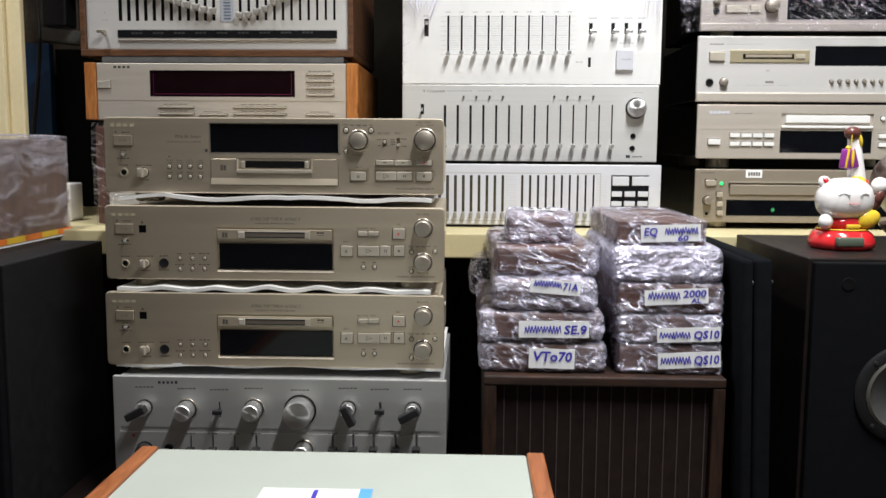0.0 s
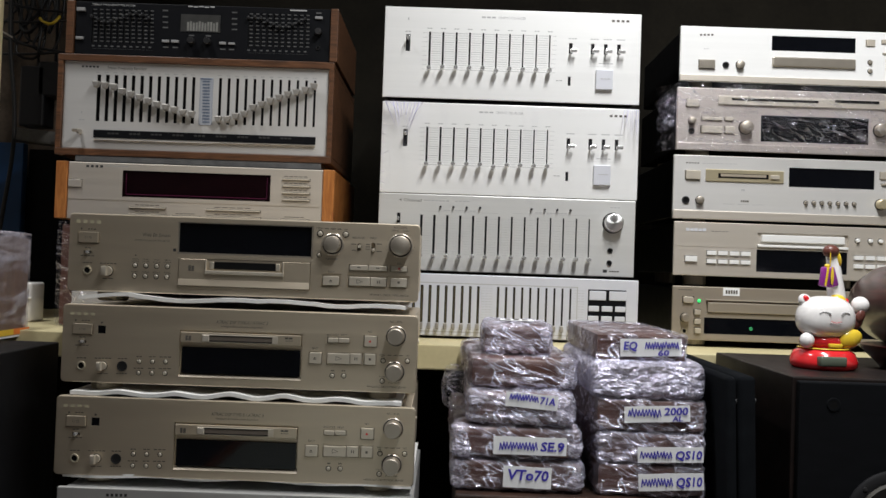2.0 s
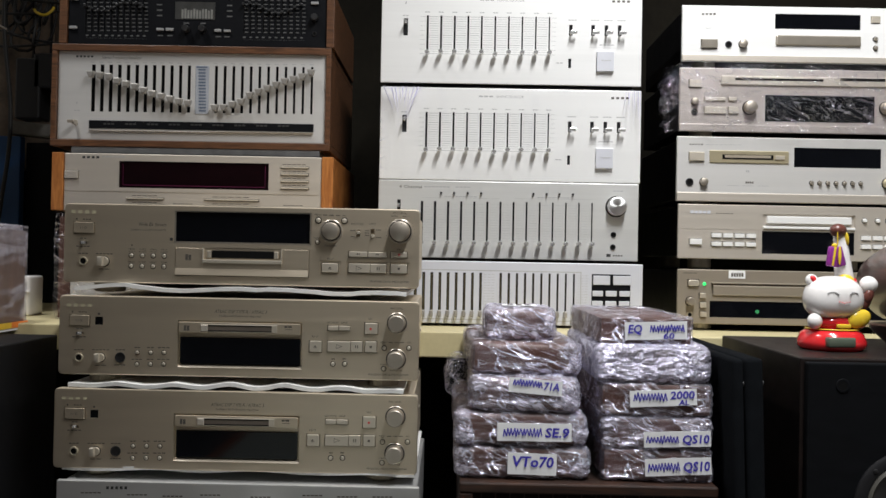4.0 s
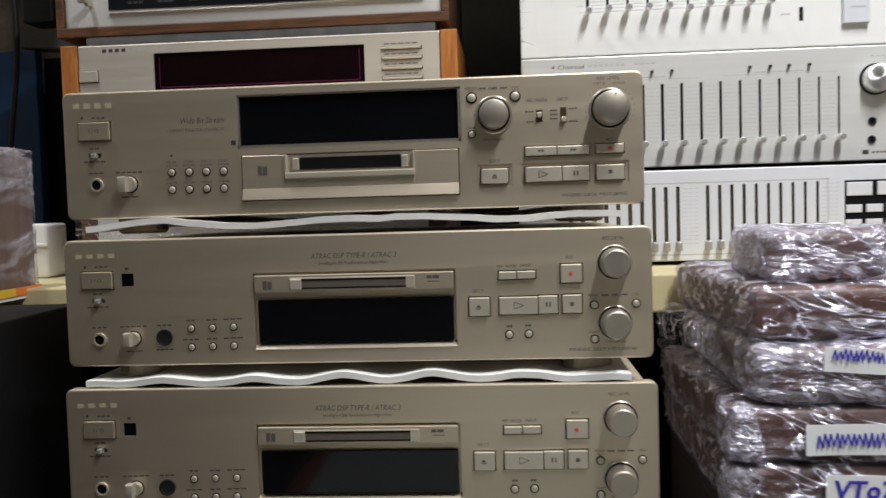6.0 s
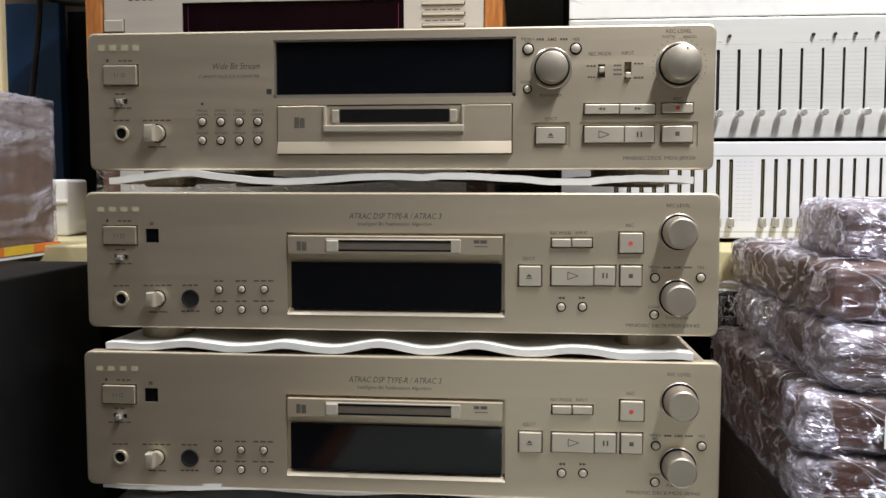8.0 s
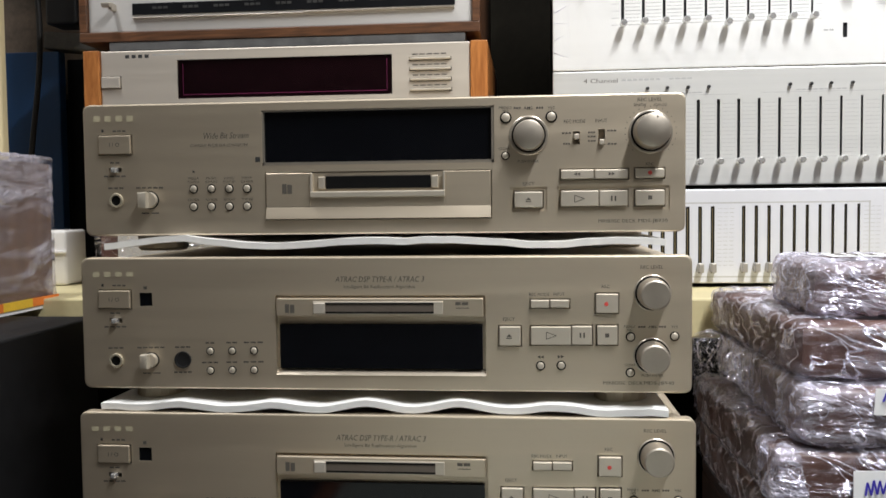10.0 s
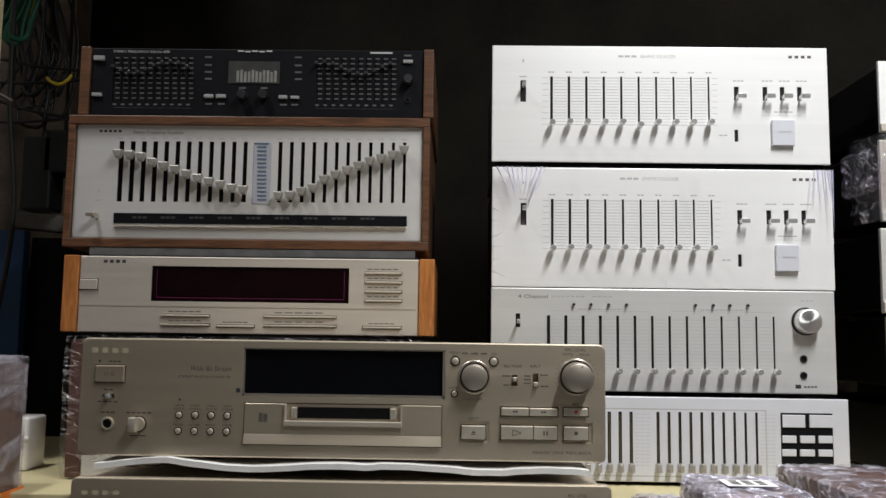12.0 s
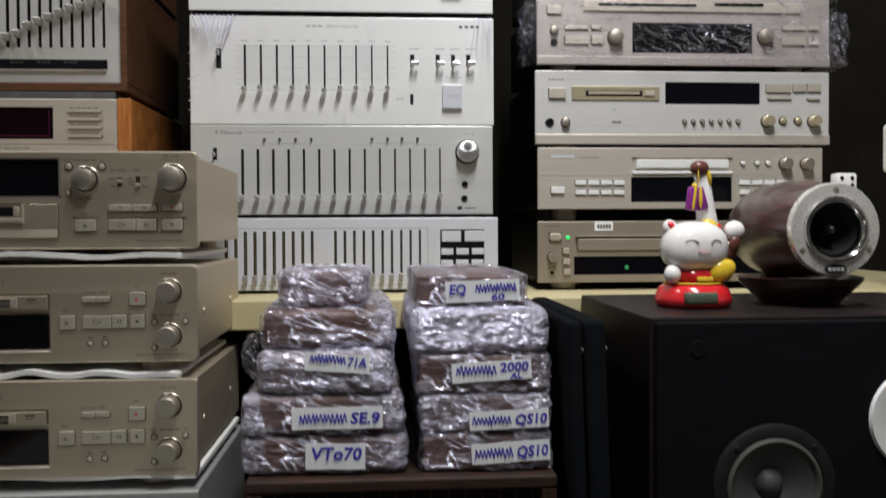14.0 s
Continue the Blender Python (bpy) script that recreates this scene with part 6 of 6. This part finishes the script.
part("window", one_box(-0.022, 0.012, -0.0005, 0.003, 0.006, 0.026), METER, ad)


# ---- amplifiers ----
def silver_amp(at):
    ob = thing("amplifier", at, "silver integrated amplifier with knobs and lever switches", "amplifier")
    f = Face(ob, 0.427, 0.150, [(197.4, 665.9), (790.7, 676.0), (788.8, 878.9), (204.5, 866.6)], SILVER_DIM, 0.006, 0.0015)
    for x, y, kind in ((255, 722, "p"), (330, 725, "k"), (388, 727, "t"), (449, 725, "k"), (531, 728, "b"), (616, 725, "q"), (673, 727, "t"), (731, 727, "p")):
        cx, cz = f.p(x, y)
        if kind in "pq":
            f.knob("selector_knob", x, y, 13, CHROME, 0.014)
            tilt = -62 if kind == "p" else 28
            pt = part("pointer_grip", one_box(-0.0048, 0.0048, -0.026, -0.013, -0.018, 0.009, 0.0015), RUBBER, ob, "black pointer grip")
            pt.matrix_basis = Matrix.Translation((cx, 0, cz)) @ Matrix.Rotation(radians(-tilt), 4, "Y")
        elif kind == "k":
            f.knob("tone_knob", x, y, 16, CHROME, 0.022, 19)
        elif kind == "b":
            f.knob("volume_knob", x, y, 26, CHROME, 0.026, 29, "large turned aluminium volume knob")
        else:
            f.cut(x - 2, y - 14, x + 2, y + 14)
            bm = one_box(cx - 0.006, cx + 0.006, -0.014, -0.008, cz - 0.003, cz + 0.003, 0.001)
            box(bm, cx - 0.0016, cx + 0.0016, -0.010, 0.004, cz - 0.003, cz + 0.003, 0.0005)
            part("lever_switch", bm, RUBBER, ob)
        f.bars(x, y - 36, 34, 3, None, 5)
        f.bars(x, y + 26, 26, 2.5, f.faint, 4)
    f.cut(212, 764.5, 778, 766.2, 0.001)
    for x in (337, 376, 415, 453, 589, 625, 661, 700, 737):
        f.cut(x - 2, 772, x + 2, 805)
        cx, cz = f.p(x, 796)
        part("lever_switch", one_box(cx - 0.005, cx + 0.005, -0.014, 0.004, cz - 0.003, cz + 0.003, 0.001), RUBBER, ob)
        f.bars(x, 769, 18, 2.5, None, 3)
    f.knob("balance_knob", 537, 797, 15, CHROME, 0.022, 18)
    f.knob("power_knob", 256, 797, 14, RUBBER, 0.014)
    f.jack(298, 795, 9, RUBBER)
    f.badge(278, 674, 315, 682, f.dark, 5)
    rd = Print(-0.0005)
    a, b, c, d = f.rect(233, 769, 238, 774)
    rd.bar(a, b, c, d)
    rd.done("red_mark", RED_DOT, ob)
    f.plate()
    f.chassis(SILVER_DIM, 0.30, 0.003, 0.003, 0.003)
    feet(ob, f.w, 0.28, 0.012, RUBBER)
    return ob


silver_amp((-0.241, 1.070, 0.7610))

table = thing("table", (-0.22, 0.50, 0.0), "plain dark wooden table under the amplifiers", "table")
part("tabletop", one_box(-0.31, 0.31, 0, 0.86, 0.722, 0.748, 0.003), DARK_VENEER, table)
for x in (-0.28, 0.28):
    for y in (0.03, 0.83):
        part("leg", one_box(x - 0.025, x + 0.025, y - 0.025, y + 0.025, 0.0, 0.7218, 0.002), DARK_VENEER, table)

amp = thing("amplifier", (-0.137, 0.56, 0.748), "amplifier with grey-green top and orange wooden cheeks", "amplifier")
part("casing", one_box(-0.200, 0.200, 0.004, 0.346, 0.010, 0.127, 0.002), AMP_TOP, amp, "grey-green enamelled steel casing")
for x in (-0.2195, 0.2005):
    part("cheek", one_box(x, x + 0.019, 0.0, 0.35, 0.006, 0.129, 0.0025), CHEEK_WOOD, amp, "orange wooden cheek")
for x in (-0.16, 0.16):
    for y in (0.04, 0.30):
        part("foot", spin(bmesh.new(), x, y, [(0, 0.0), (0.016, 0.0), (0.016, 0.0098), (0, 0.0098)], 16), RUBBER, amp)
part("front_panel", one_box(-0.200, 0.200, -0.004, 0.0035, 0.010, 0.125, 0.001), SILVER_DIM, amp)

note = thing("paper_note", (-0.144, 0.765, 0.8755), "white paper note with blue tab and writing", "note")
part("sheet", one_box(-0.052, 0.052, -0.07, 0.035, 0.0, 0.0006), PAPER, note)
part("tab", one_box(0.042, 0.054, -0.03, 0.0352, 0.0007, 0.0012), STICKY_BLUE, note, "light blue tab")
part("pen_stroke", one_box(-0.002, 0.0025, -0.05, 0.031, 0.0007, 0.0010), INK_BLUE, note)


# ---- figurine and horn ----
def figurine(at):
    bm = bmesh.new()

    def add(b2, idx, m=None):
        me = bpy.data.meshes.new("t")
        bmesh.ops.recalc_face_normals(b2, faces=b2.faces)
        b2.to_mesh(me)
        b2.free()
        if m is not None:
            me.transform(m)
        for p in me.polygons:
            p.material_index = idx
            p.use_smooth = True
        bm.from_mesh(me)
        bpy.data.meshes.remove(me)

    def blob(x, y, z, rx, ry, rz, idx, turn=0.0):
        b2 = bmesh.new()
        bmesh.ops.create_uvsphere(b2, u_segments=24, v_segments=16, radius=1)
        add(b2, idx, Matrix.Translation((x, y, z)) @ Matrix.Rotation(radians(turn), 4, "Y") @ Matrix.Diagonal((rx, ry, rz, 1)))

    # 0 white, 1 red, 2 yellow, 3 brown, 4 purple, 5 lcd, 6 ink
    add(spin(bmesh.new(), 0, 0, [(0, 0), (0.036, 0), (0.0405, 0.004), (0.041, 0.010), (0.037, 0.0205), (0.030, 0.026), (0, 0.027)], 36), 1)
    add(one_box(-0.026, 0.008, -0.0425, -0.030, 0.006, 0.018, 0.002), 5, Matrix.Translation((0.0, 0.0, 0.0)))
    blob(0, 0, 0.034, 0.030, 0.027, 0.014, 1)
    b2 = bmesh.new()
    bmesh.ops.create_uvsphere(b2, u_segments=32, v_segments=24, radius=1)
    for v in b2.verts:
        q = [math.copysign(abs(c) ** 0.80, c) for c in v.co]
        wide = 1.0 - 0.10 * max(0, q[2])
        v.co = (-0.001 + q[0] * 0.0355 * wide, -0.004 + q[1] * 0.029, 0.065 + q[2] * 0.0275)
    add(b2, 0)
    add(spin(bmesh.new(), 0, 0, [(0.0300, 0.0262), (0.0320, 0.0255), (0.0326, 0.0262), (0.0315, 0.0270), (0.0300, 0.0270)], 36), 2)
    add(one_box(-0.009, 0.008, -0.0312, -0.026, 0.0285, 0.0335, 0.001), 2)
    blob(-0.026, 0.002, 0.086, 0.008, 0.006, 0.0085, 0, -35)
    blob(-0.026, 0.0, 0.0875, 0.0045, 0.0055, 0.006, 1, -35)
    blob(0.018, 0.000, 0.087, 0.011, 0.010, 0.008, 2, 25)
    blob(0.027, 0.001, 0.084, 0.005, 0.006, 0.007, 1, 35)
    blob(-0.030, -0.014, 0.036, 0.009, 0.009, 0.010, 0)
    blob(0.030, -0.012, 0.036, 0.008, 0.009, 0.009, 0)
    blob(0.022, -0.024, 0.040, 0.0155, 0.006, 0.011, 2, -25)
    blob(0.040, 0.0, 0.060, 0.010, 0.009, 0.016, 3, 35)
    blob(0.047, -0.002, 0.082, 0.0115, 0.010, 0.011, 0)
    blob(0.044, -0.008, 0.068, 0.006, 0.004, 0.009, 3, 20)
    # raised arm with charm
    add(lathe(bmesh.new(), 0, 0, [(0.011, -0.055), (0.0125, -0.03), (0.0095, 0.01), (0.0075, 0.045), (0, 0.05)], 20), 0, Matrix.Translation((0.017, 0.006, 0.108)) @ Matrix.Rotation(radians(-7), 4, "Y") @ Matrix.Rotation(radians(90), 4, "X") @ Matrix.Diagonal((1, 1, 1, 1)))
    blob(0.008, 0.002, 0.150, 0.0105, 0.009, 0.0085, 3)
    blob(0.0175, 0.001, 0.140, 0.003, 0.006, 0.010, 2, -10)
    for x, y, t in ((-0.0035, -0.006, 8), (0.0055, -0.004, -16)):
        add(one_box(-0.0068, 0.0068, -0.003, 0.003, -0.013, 0.012, 0.002, 2), 4, Matrix.Translation((x, y, 0.117)) @ Matrix.Rotation(radians(t), 4, "Y"))
    add(one_box(-0.0016, 0.0014, -0.0036, 0.0, -0.012, 0.012, 0.0005), 2, Matrix.Translation((-0.0028, -0.006, 0.117)) @ Matrix.Rotation(radians(8), 4, "Y"))
    blob(-0.001, -0.006, 0.1305, 0.0035, 0.003, 0.003, 2)
    blob(0.003, -0.006, 0.139, 0.0008, 0.0008, 0.009, 2)
    blob(0.003, -0.0115, 0.118, 0.0020, 0.002, 0.012, 2)
    # closed eyes and mouth
    def skin(x, z):
        return -0.004 - 0.031 * math.sqrt(max(0, 1 - ((x + 0.001) / 0.0375) ** 2 - ((z - 0.066) / 0.029) ** 2))

    for ex in (-0.016, 0.010):
        for i in range(7):
            a = radians(20 + i * 23)
            px, pz = ex + 0.006 * math.cos(a), 0.070 + 0.003 * math.sin(a)
            blob(px, skin(px, pz), pz, 0.0012, 0.0008, 0.0006, 6)
    for i in range(5):
        px, pz = -0.009 + i * 0.003, 0.0610 - 0.0008 * (2 - abs(i - 2))
        blob(px, skin(px, pz), pz, 0.0012, 0.0008, 0.0005, 1)
    return tagged(part("figurine", bm, [WHITE_GLAZE, RED, YELLOW, BROWN_ENAMEL, PURPLE, LCD, INK_FAINT], None), "white beckoning figurine on red base, glossy ceramic", "figurine")


cat = figurine(None)
cat.matrix_basis = pose(0.486, 1.150, 1.0755, 0, 0, 6)

horn = thing("horn_tweeter", (0.617, 1.10, 1.0755), "dark red wooden horn tweeter with chrome ring", "horn tweeter")
part("stand", spin(bmesh.new(), 0.0, 0.075, [(0, 0.0), (0.042, 0.0), (0.044, 0.004), (0.058, 0.018), (0.066, 0.026), (0.067, 0.030), (0.062, 0.031), (0.03, 0.026), (0, 0.026)], 40), ROSEWOOD, horn, "turned dark wooden saucer stand", 40)
hz = 0.083
part("barrel", lathe(bmesh.new(), 0, hz, [(0.0455, 0.0), (0.049, 0.02), (0.0540, 0.06), (0.0555, 0.095), (0.0530, 0.14), (0.043, 0.175), (0.028, 0.195), (0, 0.20)], 44), ROSEWOOD, horn, "lacquered dark red wooden barrel", 50)
ring = part("mouth_ring", lathe(bmesh.new(), 0, hz, [(0.0340, 0.002), (0.0345, -0.0045), (0.0470, -0.0038), (0.0485, -0.001), (0.0485, 0.004)], 56), RING, horn, "satin metal mouth ring", 40)
part("inner_bevel", lathe(bmesh.new(), 0, hz, [(0.0255, 0.018), (0.0262, 0.000), (0.0285, -0.0075), (0.0312, -0.0095), (0.0338, -0.0085), (0.0343, -0.003)], 56), POLISHED, horn, "polished chrome bevel", 50)
part("throat", lathe(bmesh.new(), 0, hz, [(0.0265, 0.0), (0.020, 0.02), (0.012, 0.03), (0, 0.032)], 36), RUBBER, horn, "", 60)
part("phase_plug", lathe(bmesh.new(), 0.0, hz, [(0, -0.002), (0.004, 0.004), (0.008, 0.03)], 20), RUBBER, horn, "", 60)
for an in (90, 210, 330):
    part("screw", lathe(bmesh.new(), 0.0410 * math.cos(radians(an)), hz + 0.0410 * math.sin(radians(an)), [(0, -0.0055), (0.003, -0.005), (0.0036, -0.003)], 6), KNOB_METAL, horn)
part("maker_plate", lathe(bmesh.new(), 0, 0, [(0, -0.0052), (0.010, -0.0050), (0.0105, -0.003)], 28), RUBBER, ring, "black oval plate").matrix_basis = Matrix.Translation((0, 0, hz - 0.0410)) @ Matrix.Diagonal((1.15, 1, 0.55, 1))
pl = Print(-0.0056)
for i in range(4):
    pl.bar(-0.0085 + i * 0.0045, hz - 0.0428, -0.0050 + i * 0.0045, hz - 0.0392)
pl.done("plate_bars", INK_PALE, horn)

term = thing("terminal_block", (0.722, 1.27, 1.0755), "small white plastic terminal block on a stalk", "terminal")
part("stalk", one_box(-0.004, 0.004, -0.003, 0.003, 0.0, 0.125, 0.001), SILVER_DIM, term)
part("block", one_box(-0.014, 0.012, -0.008, 0.010, 0.122, 0.152, 0.003), WHITE_GLAZE, term, "", 40)
for i in range(2):
    for k in range(3):
        part("pin_hole", lathe(bmesh.new(), -0.008 + 0.013 * i, 0.128 + 0.009 * k, [(0, -0.0092), (0.0022, -0.009), (0.0022, -0.007)], 10), SLOT, term)

wb = thing("bracket", (0.90, 1.40, 1.0725), "white plastic bracket at the shelf's end", "bracket")
part("upright", one_box(-0.006, 0.03, 0.03, 0.05, 0.0, 0.25, 0.002), RUBBER, wb)
part("upper_block", one_box(-0.036, 0.03, 0.0, 0.03, 0.165, 0.235, 0.006, 3), WHITE_GLAZE, wb)
part("lower_block", one_box(-0.030, 0.03, 0.0, 0.03, 0.085, 0.115, 0.006, 3), WHITE_GLAZE, wb)


# ---- cables by the post ----
def cable(points, r, mat, label):
    return tagged(tube_along("cable", points, r, mat), label, "cable", "hanging cables")


cable([(-0.855, 1.72, 2.2), (-0.858, 1.70, 1.62), (-0.846, 1.71, 1.42), (-0.858, 1.70, 1.25), (-0.875, 1.69, 1.08)], 0.004, CABLE_GREY, "dark grey cable hanging beside the cream post")
rnd = random.Random(5)
for i in range(9):
    x = -0.90 + 0.009 * i
    cable([(x, 1.80, 2.0), (x + rnd.uniform(-.03, .03), 1.77, 1.78), (x + rnd.uniform(-.02, .05), 1.76, 1.68), (x + rnd.uniform(-.03, .07), 1.75, 1.60 + rnd.uniform(-.03, .03)), (x + rnd.uniform(.0, .05), 1.77, 1.69), (x - 0.03, 1.79, 1.9)], rnd.uniform(0.002, 0.0035), CABLE if i % 3 else CABLE_GREY, "tangled black cable loop near the wall")
for z0, z1 in ((1.684, 1.668), (1.645, 1.652), (1.615, 1.588), (1.580, 1.590)):
    cable([(-0.90, 1.745, z0), (-0.84, 1.742, (z0 + z1) / 2 - 0.004), (-0.77, 1.75, z1)], 0.0026, CABLE, "black cable drawn behind the equalizers")
for i in range(5):
    x = -0.905 + 0.012 * i
    cable([(x + 0.02, 1.72, 1.86), (x + rnd.uniform(-.01, .01), 1.71, 1.75), (x + rnd.uniform(-.01, .012), 1.70, 1.695 + 0.006 * (i % 3)), (x + 0.018, 1.715, 1.74), (x + 0.03, 1.73, 1.85)], 0.0042, CABLE_GREEN, "green cable loop tied beside the post")
cable([(-0.866, 1.74, 1.735), (-0.862, 1.738, 1.748), (-0.853, 1.738, 1.765), (-0.846, 1.745, 1.79)], 0.0030, CABLE_YELLOW, "yellow cable end among black cables")
cable([(-0.825, 1.75, 1.655), (-0.812, 1.74, 1.645), (-0.799, 1.74, 1.642), (-0.789, 1.742, 1.649), (-0.786, 1.75, 1.66)], 0.0028, CABLE_YELLOW, "yellow cable loop among black cables")
cable([(-0.905, 1.668, 1.618), (-0.868, 1.66, 1.610), (-0.835, 1.665, 1.594)], 0.0016, SILVER_WARM, "pale cable tie on the post")
for x, z0, z1, lab in ((-0.835, 1.44, 1.56, "black power supply hanging by the wall"), (-0.80, 1.50, 1.57, "small black plug pack on the wall")):
    o = thing("plug_pack", (x, 1.75, z0), lab, "power supply")
    part("body", one_box(-0.025, 0.025, 0, 0.05, 0, z1 - z0, 0.004, 2), CABLE, o)
    part("cord", one_box(-0.002, 0.002, 0.02, 0.024, z1 - z0, z1 - z0 + 0.25), CABLE, o)
